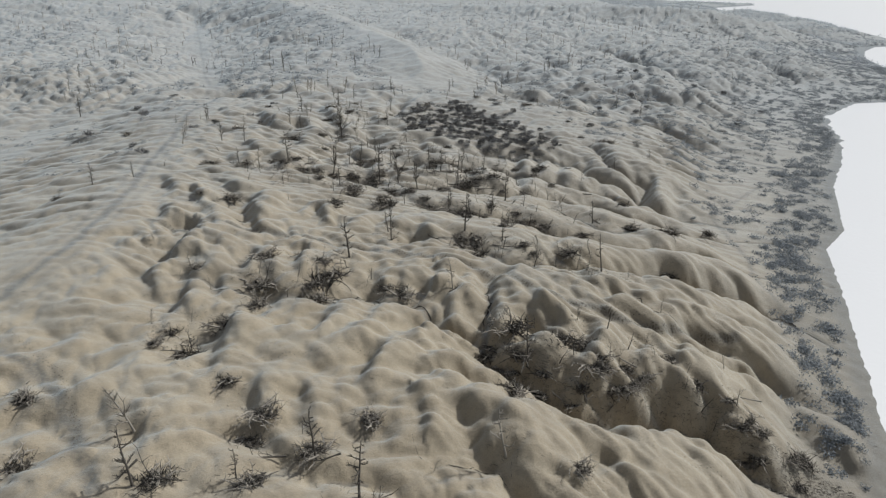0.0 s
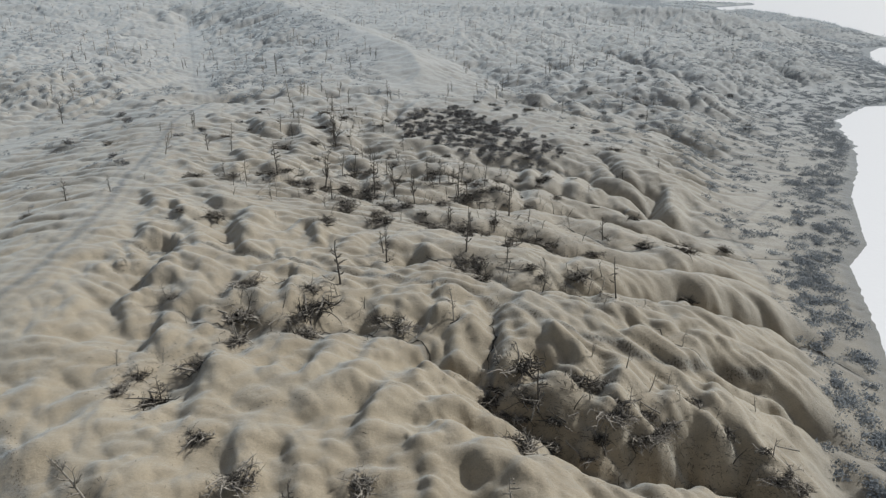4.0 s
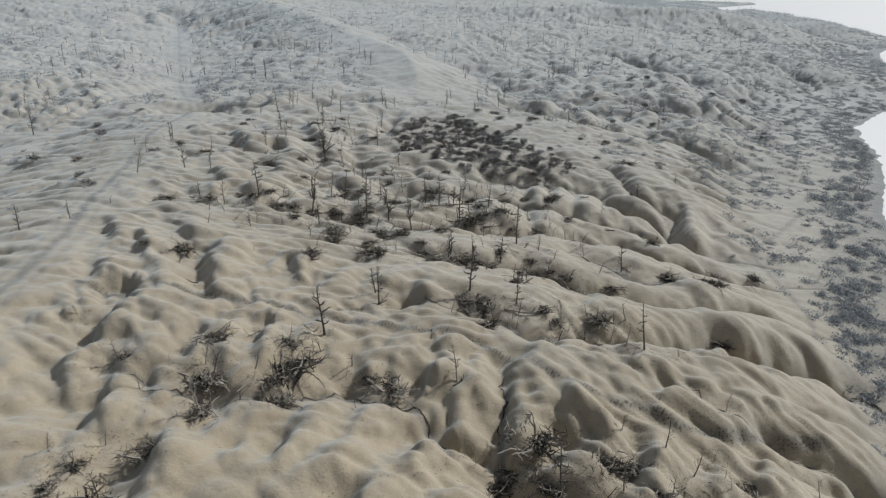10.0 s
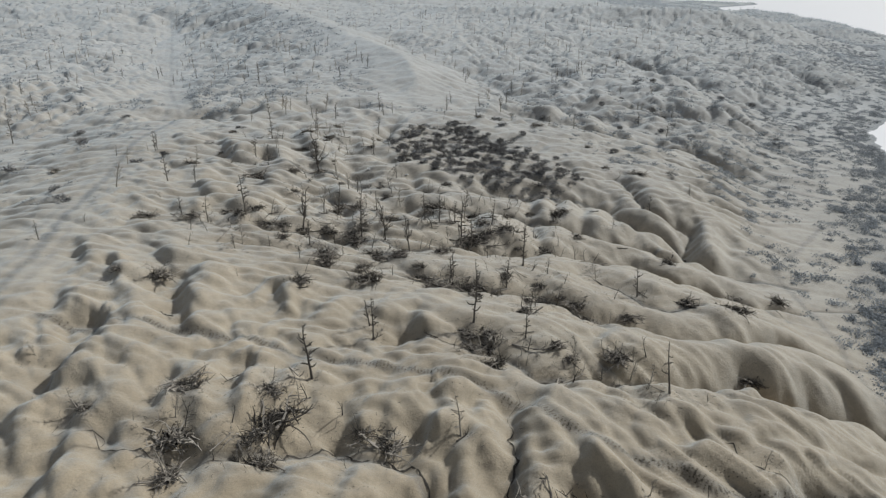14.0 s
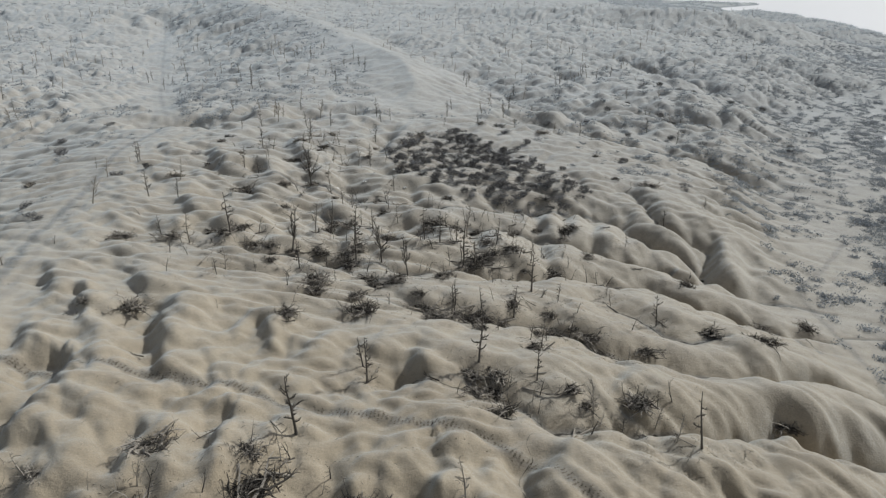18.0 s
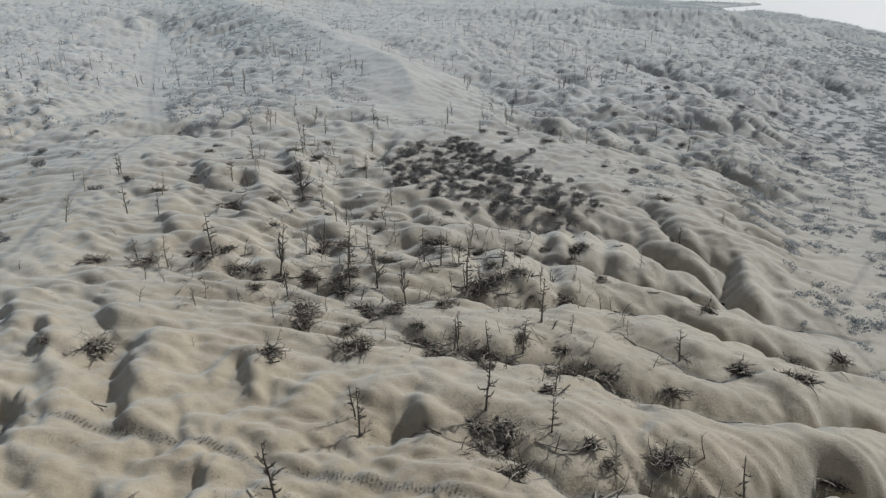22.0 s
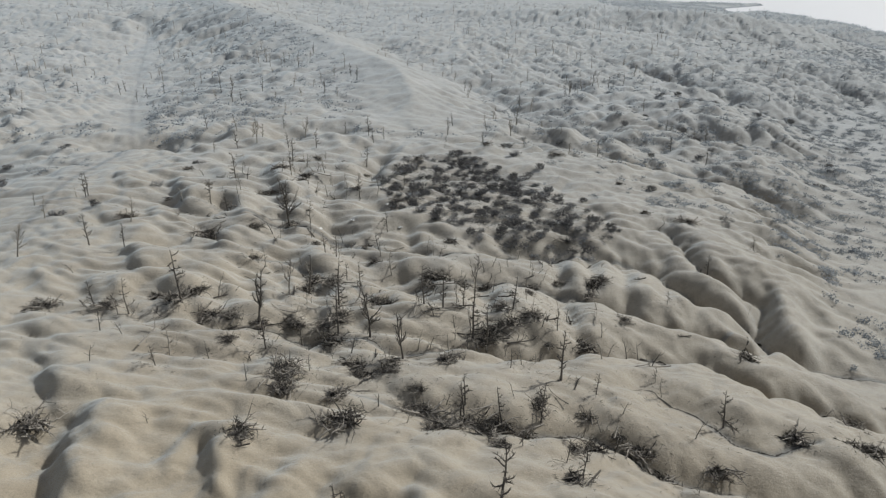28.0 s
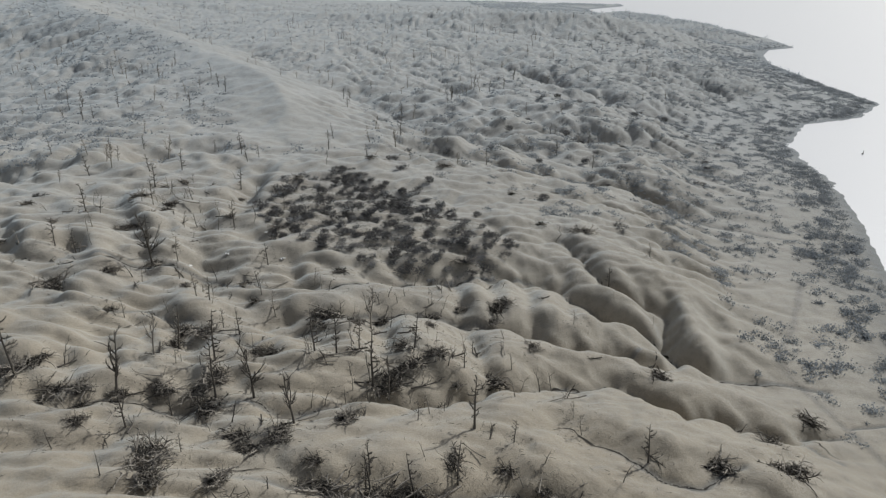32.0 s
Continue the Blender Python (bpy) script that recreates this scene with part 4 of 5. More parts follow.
def brush_heap(seed, boughs, radius, tall, mat, name="dead_bush"):
    """Crooked bare boughs thrown over one another, about radius wide; tall lifts their tips."""
    rng = random.Random(seed)
    root = new(name)
    for i in range(boughs):
        turn = 2 * math.pi * i / boughs + rng.uniform(-0.6, 0.6)
        verts, faces = [], []
        for _ in range(5):
            t = turn + rng.uniform(-0.8, 0.8)
            foot = (rng.uniform(-0.45, 0.45) * radius, rng.uniform(-0.45, 0.45) * radius, rng.uniform(-0.1, 0.25))
            way = (math.cos(t), 1.3 * math.sin(t), rng.uniform(-0.1, 1.0) * tall)
            thick = rng.uniform(0.045, 0.12)
            pts = bent(rng, foot, way, radius * rng.uniform(0.4, 1.5), 5, 0.42, -0.12)
            tube(verts, faces, pts, [thick * f for f in (1, 0.85, 0.7, 0.55, 0.4, 0.2)], 4)
            for _ in range(5):
                k = rng.randint(1, 4)
                w = Vector((rng.uniform(-1, 1), rng.uniform(-1, 1), rng.uniform(-0.3, 0.9)))
                tube(verts, faces, bent(rng, pts[k], w, radius * rng.uniform(0.15, 0.5), 3, 0.4), [thick * 0.5, thick * 0.4, thick * 0.28, thick * 0.15], 3)
        mesh_object("bough", verts, faces, BLEACHED if rng.random() < 0.42 else mat, root)
    verts, faces = [], []
    for _ in range(160):
        t, out = rng.uniform(0, 6.28), radius * rng.random() ** 0.55
        lobe = 0.55 + 0.45 * math.cos(2 * t + seed) * math.cos(t - seed)
        foot = Vector((out * math.cos(t) * lobe, 1.25 * out * math.sin(t) * lobe, rng.uniform(0.0, 0.4) * (1.1 - out / radius)))
        w = Vector((rng.uniform(-1, 1), rng.uniform(-1, 1), rng.uniform(-0.15, 0.6)))
        tube(verts, faces, bent(rng, foot, w, rng.uniform(0.3, 0.9), 2, 0.5), [0.026, 0.02, 0.008], 3)
    mesh_object("twig_tangle", verts, faces, TANGLE, root)
    return root


def fallen_bough(seed, length, mat):
    """A broken crooked bough lying on the ash."""
    rng = random.Random(seed)
    root = new("fallen_branch")
    verts, faces = [], []
    pts = bent(rng, (-length / 2, 0, 0.10), (1, 0, 0), length, 6, 0.16)
    pts = [Vector((p.x, p.y, max(0.05, 0.10 + 0.35 * (p.z - 0.1)))) for p in pts]
    tube(verts, faces, pts, [0.10, 0.095, 0.085, 0.075, 0.06, 0.045, 0.02], 5)
    mesh_object("stem", verts, faces, mat, root, True)
    for _ in range(4):
        k = rng.randint(2, 5)
        v, f = limb_mesh(rng, pts[k], (rng.uniform(0.2, 1), rng.choice((-1, 1)) * rng.uniform(0.4, 1), rng.uniform(0.0, 0.6)), length * rng.uniform(0.2, 0.4), 0.045, 3)
        mesh_object("branch", v, f, mat, root)
    return root


def dead_sapling(seed, mat):
    """A thin bare stem two metres tall."""
    rng = random.Random(seed)
    root = new("dead_sapling")
    verts, faces = [], []
    pts = bent(rng, (0, 0, -0.2), (rng.uniform(-0.2, 0.2), rng.uniform(-0.2, 0.2), 1), 2.3, 5, 0.12)
    tube(verts, faces, pts, [0.06, 0.05, 0.042, 0.034, 0.025, 0.012], 4)
    mesh_object("trunk", verts, faces, mat, root, True)
    for _ in range(4):
        k = rng.randint(2, 4)
        turn = rng.uniform(0, 6.28)
        v, f = limb_mesh(rng, pts[k], (math.cos(turn), math.sin(turn), rng.uniform(0, 0.8)), rng.uniform(0.5, 1.0), 0.025, 2, 3)
        mesh_object("branch", v, f, mat, root)
    return root


def leafy_bush(seed, radius):
    """A low shrub with a crown of small dusty leaves, uneven and open."""
    rng = random.Random(seed)
    root = new("shrub")
    lobes = [(Vector((rng.uniform(-0.65, 0.65), rng.uniform(-0.65, 0.65), rng.uniform(0.25, 0.55))) * radius, radius * rng.uniform(0.4, 0.66)) for _ in range(2)]
    for c, r in lobes:
        verts, faces = [], []
        tube(verts, faces, bent(rng, (c.x * 0.2, c.y * 0.2, -0.15), c, c.length, 3, 0.15), [0.05, 0.04, 0.03, 0.015], 4)
        mesh_object("stem", verts, faces, BRUSH, root)
        verts, faces = [], []
        for _ in range(130):
            w = Vector((rng.gauss(0, 1), rng.gauss(0, 1), rng.gauss(0, 0.8))).normalized()
            p = c + w * r * rng.uniform(0.35, 1.2)
            a = (w * 0.7 + Vector((rng.uniform(-0.5, 0.5), rng.uniform(-0.5, 0.5), rng.uniform(0.2, 1.0)))).normalized() * rng.uniform(0.12, 0.28)
            b = a.orthogonal().normalized() * a.length * rng.uniform(0.2, 0.4)
            n = len(verts)
            verts += [tuple(p - a), tuple(p + b), tuple(p + a), tuple(p - b)]
            faces.append((n, n + 1, n + 2, n + 3))
        mesh_object("crown", verts, faces, LEAF, root)
    return root


# ---- dark strips for the shade in rain-cut cracks, and trodden paths ----
def bed_line(pts, step=0.45, hunt=1.3):
    """Places along the lowest line near the way pts."""
    leg = np.array(pts, float)
    run = np.concatenate([[0.0], np.cumsum(np.hypot(*np.diff(leg, axis=0).T))])
    at = np.arange(0, run[-1], step)
    x, y = np.interp(at, run, leg[:, 0]), np.interp(at, run, leg[:, 1])
    for _ in range(3):
        tx, ty = np.gradient(x), np.gradient(y)
        n = np.maximum(np.hypot(tx, ty), 1e-6)
        tx, ty = tx / n, ty / n
        side = np.linspace(-hunt, hunt, 13)
        sx, sy = x[:, None] - ty[:, None] * side, y[:, None] + tx[:, None] * side
        low = height(sx.ravel(), sy.ravel()).reshape(sx.shape) + 0.05 * side ** 2
        off = side[np.argmin(low, axis=1)]
        if hunt > 0:
            off = np.convolve(np.pad(off, 3, mode="edge"), np.ones(7) / 7, mode="valid")
        x, y = x - ty * off, y + tx * off
    return x, y


def ribbon(name, x, y, width, lift, mat, ragged, seed):
    """A narrow strip laid on the ground along x, y with ragged edges."""
    g = np.random.default_rng(seed)
    tx, ty = np.gradient(x), np.gradient(y)
    n = np.maximum(np.hypot(tx, ty), 1e-6)
    tx, ty = tx / n, ty / n
    ends = np.clip(np.minimum(np.arange(len(x)), np.arange(len(x))[::-1]) / 12, 0.05, 1)
    rows = []
    for k in (-0.5, -0.17, 0.17, 0.5):
        w = width * ends * (k + ragged * g.uniform(-0.5, 0.5, len(x)) * abs(k) * 2)
        px, py = x - ty * w, y + tx * w
        rows.append(np.stack([px, py, height(px, py) + lift], 1))
    verts = np.stack(rows, 1).reshape(-1, 3)
    ids = np.arange(len(x) * 4).reshape(-1, 4)
    quads = np.stack([ids[:-1, :-1], ids[:-1, 1:], ids[1:, 1:], ids[1:, :-1]], -1).reshape(-1, 4)
    return array_mesh(name, verts, quads, mat)


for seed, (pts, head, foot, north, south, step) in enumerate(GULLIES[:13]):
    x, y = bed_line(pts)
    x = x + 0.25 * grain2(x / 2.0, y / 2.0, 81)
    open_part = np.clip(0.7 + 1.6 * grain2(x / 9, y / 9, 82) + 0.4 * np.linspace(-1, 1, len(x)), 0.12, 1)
    ob = ribbon("rain_crack", x, y, max(0.14, 0.09 * min(foot, 3.0)) * open_part, 0.045, CRACK_SHADE, 1.1, 300 + seed)
    tagged(ob, "narrow dark strip for the shade in a gully crack", "crack", kind="structure")

# footprints beyond counting, along the paths and straying over the mounds
TRAILS = [([(-52, 69.5), (-40, 61), (-32.7, 50)], 3, 0.5), (TRACKS[2][0], 12, 0.5), (TRACKS[3][0], 3, 0.4),
          ([(-30, 62), (-16, 66), (-2, 70), (3, 76)], 1, 0.3), ([(-38, 75), (-22, 73), (-6, 78)], 1, 0.3),
          ([(-20, 96), (-12, 90), (4, 92)], 1, 0.3), ([(8, 60), (20, 58), (30, 54)], 2, 0.5),
          ([(-58, 120), (-44, 124), (-30, 118)], 1, 0.3), ([(18, 84), (30, 80), (44, 74)], 1, 0.3)]
g = np.random.default_rng(350)
cx, cy, turn = [], [], []
for pts, lanes, spread in TRAILS:
    for lane in range(lanes):
        x, y = bed_line(pts, 0.38, 0.0)
        x, y = x + 0.5 * grain2(x / 3.5, y / 3.5, 83), y + 0.5 * grain2(x / 3.5, y / 3.5, 84)
        a = np.arctan2(np.gradient(y), np.gradient(x))
        off = spread * (0.55 * g.normal() + 0.35 * grain2(x / 5, y / 5, 360 + lane)) + 0.13 * (-1.0) ** np.arange(len(x)) + g.normal(size=len(x)) * 0.05
        cx.append(x - np.sin(a) * off + g.normal(size=len(x)) * 0.05)
        cy.append(y + np.cos(a) * off)
        turn.append(a + g.normal(size=len(x)) * 0.2)
cx, cy, turn = np.concatenate(cx), np.concatenate(cy), np.concatenate(turn)
keep = g.uniform(size=len(cx)) < 0.72
cx, cy, turn = cx[keep], cy[keep], turn[keep]
corner = 0.46 * np.array([(-0.15, -0.04), (0.0, -0.075), (0.15, -0.05), (0.17, 0.04), (0.0, 0.08), (-0.15, 0.05)])
vx = cx[:, None] + corner[:, 0] * np.cos(turn)[:, None] - corner[:, 1] * np.sin(turn)[:, None]
vy = cy[:, None] + corner[:, 0] * np.sin(turn)[:, None] + corner[:, 1] * np.cos(turn)[:, None]
vz = height(vx.ravel(), vy.ravel()) + 0.055
ids = np.arange(vx.size).reshape(-1, 6)
prints = array_mesh("footprint_trail", np.stack([vx.ravel(), vy.ravel(), vz], 1), np.concatenate([ids[:, [0, 1, 2, 3]], ids[:, [0, 3, 4, 5]]]), TRODDEN, False)
tagged(prints, "trails of dark footprints pressed into the ash", "footprints", kind="stuff")


used = set()


def place(kinds, which, x, y, z, scale, turn, tall=1.0, lean=0.0):
    """Sets out the kind's own thing first and copies of it after that."""
    m = pose(x, y, z, lean, 0, turn) @ Matrix.Diagonal((scale, scale, scale * tall, 1))
    ob = kinds[which]
    if ob.name in used:
        return copy_thing(ob, m)
    used.add(ob.name)
    ob.matrix_basis = m
    ob.scale = (1, 1, 1)
    return ob


# dead trees: place and height
TREES_A = [(-25.9, 45.3, 4.8), (-7.1, 45.9, 3.6), (-17.9, 47.2, 3.4), (6.1, 52.9, 2.4), (-11.5, 50.0, 5.2), (-28.8, 52.5, 1.8), (-28.3, 67.0, 3.4), (16.4, 65.2, 3.7), (10.2, 70.5, 6.6), (-34.7, 71.8, 2.1), (-30.4, 73.2, 2.1), (26.1, 76.3, 1.8), (17.4, 78.2, 2.2), (-23.6, 78.4, 4.2), (30.0, 83.5, 2.6), (1.4, 84.7, 4.7), (-25.0, 85.0, 2.5), (-34.4, 85.9, 3), (21.7, 91.1, 2), (23.7, 92.8, 2), (21.9, 94.5, 3.3), (-13.7, 92.3, 6.6), (27.6, 92.4, 1.2), (21.3, 98.7, 3), (-42.9, 94.7, 1.6), (17.6, 97.7, 2.8), (15.0, 99.1, 4)]
TREES_B = [(-8.3, 102.6, 5.5), (21.9, 100.5, 1.9), (9.7, 103.3, 4.3), (-8.9, 104.9, 3.9), (3.6, 106.0, 6.8), (11.2, 110.4, 3.3), (21.6, 110.6, 1.9), (10.3, 113.1, 2.5), (9.0, 119.6, 4.6), (5.0, 119.1, 4.6), (1.4, 119.5, 4.6), (1.5, 121.1, 3.8), (28.5, 122.0, 4.7), (15.5, 124.3, 2.8), (-14.7, 125.6, 2), (-65.3, 122.5, 4.4), (-30.1, 124.3, 2.8), (23.4, 126.6, 2.9), (8.3, 129.8, 2.4), (-25.9, 127.8, 2.4), (-30.0, 127.8, 4.1), (12.2, 126.8, 6.2), (-58.8, 125.4, 3.1), (-5.0, 128.9, 7.3), (-20.5, 130.8, 4.5), (-17.2, 134.4, 3.3), (6.9, 134.2, 1.9), (23.4, 129.0, 2), (4.7, 134.7, 5.8), (-9.1, 134.6, 7.9)]
TREES_C = [(3.1, 135.9, 7.2), (-12.9, 135.2, 6.6), (-22.5, 136.4, 6.9), (-37.5, 135.9, 5.3), (13.7, 138.0, 3.1), (-41.9, 136.9, 3.7), (-32.0, 138.0, 6.7), (-0.4, 140.7, 5.3), (-13.7, 142.1, 6.2), (8.5, 141.1, 4.5), (2.2, 141.9, 3.8), (-2.8, 140.9, 5.3), (-20.0, 142.6, 5), (-18.2, 146.0, 5.9), (-11.5, 147.5, 4), (4.3, 151.2, 5.7), (-13.7, 150.7, 2.9), (31.6, 150.2, 2.2), (-7.7, 154.7, 4.1), (-25.5, 153.4, 3), (42.1, 162.5, 3.8), (-2.5, 161.8, 3.1), (65.9, 168.7, 2.2), (-9.1, 168.5, 3.7), (52.7, 170.2, 2.6), (-25.2, 169.5, 7.7), (-36.1, 172.8, 4), (-26.1, 172.6, 5.9), (-39.0, 173.8, 4.6), (-14.9, 182.1, 4.4)]
TREES_D = [(-17.4, 185.8, 3), (-38.7, 188.4, 5.1), (-107.6, 202.8, 6.6), (-15.6, 204.8, 4.6), (-31.1, 204.6, 5), (-33.6, 213.5, 3.7), (-41.1, 215.8, 5), (-43.2, 220.4, 4.5), (37.5, 221.7, 4.1), (2.1, 229.2, 4.5)]
# larger heaps: place, size, kind
HEAPS = [(-37.5, 114.1, 1.5, 3), (-9.9, 116.6, 1.4, 0), (-16.4, 86.1, 1.5, 1), (-17.2, 80.9, 1.3, 0), (-24.7, 83.2, 1.6, 3), (-23.5, 78.4, 1.1, 3), (-5.5, 84.0, 1.1, 4), (8.8, 76.0, 1.8, 0), (-2.7, 120.7, 1.1, 4), (-41.8, 112.9, 0.7, 2), (-33.5, 85.8, 0.8, 3), (-24.6, 46.0, 1.3, 0), (-16.3, 46.3, 1.1, 3), (-29.6, 66.4, 1.1, 1), (-11.7, 50.8, 1.0, 4), (-17.4, 55.1, 1.0, 4), (-6.9, 56.1, 1.1, 3), (7.5, 63.0, 1.1, 4), (-28.3, 136.6, 1.2, 0), (-18.3, 150.4, 1.3, 2), (35.4, 120.6, 1.3, 2), (25.2, 115.1, 1, 4), (4.4, 119.2, 1.1, 1), (-17.6, 125.5, 1.1, 4), (-36.3, 163.2, 1.4, 4), (35.3, 121.0, 1.2, 2), (-1.8, 153.2, 1.2, 1)]
# heaps of bare brush
BRUSHES_A = [(-22.5, 60.2), (-40.9, 55.9), (-37.2, 47.2), (-32.6, 67.0), (-25.8, 71.4), (12.9, 51.5), (41.4, 62.9), (26.8, 65.1), (36.3, 63.9), (33.7, 64.2), (4.7, 73.1), (23.6, 68.8), (-31.8, 70.2), (21.7, 70.1), (14.5, 73.2), (10.9, 77.8), (8.8, 77.0), (-23.7, 78.7), (-18.2, 83.0), (-23.1, 82.0), (-5.2, 84.1), (-25.6, 83.5), (-8.1, 85.8), (-17.1, 87.3), (-17.2, 89.0), (2.8, 101.2), (14.1, 100.2), (5.0, 102.2), (37.1, 102.9), (20.1, 100.3), (5.7, 104.4), (2.5, 105.1), (10.3, 110.4), (19.6, 114.7), (-18.8, 113.3), (-41.6, 112.1), (18.4, 117.2), (7.1, 118.2), (-68.4, 115.7), (16.7, 118.6), (-37.6, 116.0), (1.2, 119.3), (3.3, 119.0), (-16.5, 121.3), (13.9, 121.1), (-3.1, 121.2)]
BRUSHES_B = [(-11.6, 121.4), (35.2, 120.0), (-17.1, 122.6), (41.7, 118.8), (-3.2, 123.1), (43.5, 120.0), (-8.6, 126.1), (-6.6, 126.6), (-10.4, 128.2), (44.7, 125.6), (-6.1, 128.0), (54.5, 131.7), (-22.3, 136.4), (-25.8, 136.1), (-14.9, 136.6), (-27.9, 137.3), (-47.9, 137.0), (-40.4, 136.9), (-32.7, 138.9), (38.3, 138.9), (23.6, 144.0), (-15.7, 148.7), (11.6, 148.6), (-27.7, 153.9), (-12.1, 163.4), (-19.7, 161.1), (-35.0, 161.2), (1.2, 165.2), (20.0, 167.0), (-77.1, 165.8), (43.6, 177.9), (37.2, 181.8), (36.2, 196.5), (25.9, 212.6), (10.6, 216.5)]

# ---- bare trees ----
tree_kinds = [dead_tree(1, 13, 1.25, BARK), dead_tree(2, 15, 1.05, BARK), dead_tree(3, 10, 1.6, BARK, True), dead_tree(4, 13, 1.15, BARK),
              dead_tree(5, 8, 1.0, BARK), dead_tree(6, 11, 2.1, BARK, True), dead_tree(7, 10, 1.7, BLEACHED, True), dead_tree(8, 11, 1.2, BLEACHED)]
TREE_LABELS = ["dark bare dead tree with short stiff branches standing in ash", "dark bare dead tree with many thin side branches standing in ash",
               "forked dark bare dead tree standing in ash", "slim dark bare dead tree with scattered branches in ash", "thin dark dead trunk with few short branches in ash",
               "forked dead tree with wide bare branches standing in ash", "forked pale bleached dead tree standing in ash", "pale bleached dead tree with many bare branches in ash"]
rng = random.Random(40)
spots = TREES_A + TREES_B + TREES_C + TREES_D
for _ in range(400):
    x, y = rng.uniform(-150, 75), rng.uniform(150, 330)
    if len(spots) < 230 and abs(x) < 0.75 * y and (y > 215 or -75 < x < -12) and float(grain2(np.array([x / 30]), np.array([y / 30]), 51)[0]) > -0.05:
        if float(polyline(np.array([x]), np.array([y]), SPUR)[0][0]) > 11 and math.hypot(x + 70, (y - 215) * 0.3) > 9 and not (-20 < x < 34 and 160 < y < 218):
            spots.append((round(x, 1), round(y, 1), round(rng.uniform(2.2, 5.2), 1)))
ground_at = height([p[0] for p in spots], [p[1] for p in spots])
for (x, y, h), z in zip(spots, ground_at):
    which = 5 if h > 7.6 else rng.choice((0, 1, 3, 1, 2, 5)) if h > 6.3 else rng.choice((0, 1, 3, 3, 4, 0, 1, 6, 7, 7)) if h > 2.6 else rng.choice((4, 0, 6, 7, 7))
    ob = place(tree_kinds, which, x, y, float(z) - 0.05, h / 6.0, rng.uniform(0, 360), 1.0, rng.uniform(-4, 4))
    tagged(ob, TREE_LABELS[which], "dead tree", "dead trees on the ash")

# ---- bare brush; where the dead wood stands thick: centre, reach, stems ----
WOODED = [(-19.6, 136.2, 26, 11, 34), (7.8, 136.6, 16, 8, 26), (7.8, 119.1, 14, 4, 18), (-17.7, 84.6, 12, 5, 14), (11.7, 100.3, 14, 4, 14), (21.6, 68.8, 18, 5, 20), (-18.0, 53.0, 14, 5, 3), (-23.9, 167.5, 22, 10, 22), (-22.9, 182.4, 18, 10, 16), (-27.2, 196.1, 20, 12, 26), (1.9, 146.5, 16, 8, 20), (9.8, 156.6, 14, 6, 14)]
brush_kinds = [brush_heap(11, 6, 1.8, 0.45, BARK), brush_heap(12, 7, 2.2, 0.3, BRUSH), brush_heap(13, 5, 1.4, 0.8, BRUSH), brush_heap(14, 6, 1.6, 0.5, BLEACHED), brush_heap(15, 7, 2.0, 0.3, BARK)]
BRUSH_LABELS = ["dark tangled heap of bare dead brushwood in a hollow", "wide dark mat of dead brushwood lying on ash", "upright dark bare dead bush on ash", "pale bleached bare dead bush on ash", "grey-brown heap of dead boughs lying on ash"]
spots = BRUSHES_A + BRUSHES_B
more = random.Random(44)
for cx, cy, rx, ry, count in WOODED:
    spots = spots + [(round(more.gauss(cx, rx * 0.6), 1), round(more.gauss(cy, ry * 0.6), 1)) for _ in range(count // 3)]
deep = GULLIES_A[1][0]
for (ax, ay), (bx, by) in zip(deep[1:-2], deep[2:-1]):
    for i in range(int(math.dist((ax, ay), (bx, by)) / (3.0 if ax < 22 else 1.9)) + 1):
        t, out = more.random(), more.uniform(0.4, 4.0 if ax < 24 else 5.0)
        spots.append((round(ax + (bx - ax) * t + 0.35 * out, 1), round(ay + (by - ay) * t + out, 1)))
spots = [p for p in spots if all(math.dist(p, h[:2]) > 1.6 * h[2] for h in HEAPS)]
heaps = [(*p, rng.uniform(0.6, 1.1), rng.choice((0, 0, 1, 2, 3, 4, 4))) for p in spots] + HEAPS
ground_at = height([p[0] for p in heaps], [p[1] for p in heaps])
for (x, y, size, which), z in zip(heaps, ground_at):
    ob = place(brush_kinds, which, x, y, float(z), size, rng.uniform(0, 360), 0.9)
    tagged(ob, BRUSH_LABELS[which], "dead bush", "dead bushes on the ash")

# ---- fallen boughs and thin dead stems among them ----
bough_kinds = [fallen_bough(31, 3.4, BARK), fallen_bough(32, 2.6, BRUSH), fallen_bough(33, 4.2, BLEACHED)]
BOUGH_LABELS = ["dark broken bough lying on the ash", "short dark broken branch lying on the ash", "long pale bleached bough lying on the ash"]
sapling_kinds = [dead_sapling(34, BARK), dead_sapling(35, BRUSH), dead_sapling(36, BLEACHED)]
SAPLING_LABELS = ["thin dark dead sapling standing in ash", "crooked dark dead sapling standing in ash", "thin pale dead sapling standing in ash"]
stems, fallen = [], []
for cx, cy, rx, ry, count in WOODED:
    stems += [(rng.gauss(cx, rx * 0.6), rng.gauss(cy, ry * 0.6)) for _ in range(count)]
    fallen += [(rng.gauss(cx, rx * 0.6), rng.gauss(cy, ry * 0.6)) for _ in range(count // 2)]
fallen += [(-32.9, 104.4), (-18.3, 111.5), (-21.2, 91.7), (-1.7, 103.0)]
for x, y, h in TREES_A + TREES_B + TREES_C:
    if h > 3.2:
        fallen.append((x + rng.uniform(-1.6, 1.6), y + rng.uniform(-1.2, 1.2)))
for (x, y), z in zip(stems, height([p[0] for p in stems], [p[1] for p in stems])):
    which = rng.randrange(3)
    tagged(place(sapling_kinds, which, x, y, float(z), rng.uniform(0.5, 1.35), rng.uniform(0, 360), 1.0, rng.uniform(-9, 9)), SAPLING_LABELS[which], "dead sapling", "dead saplings on the ash")
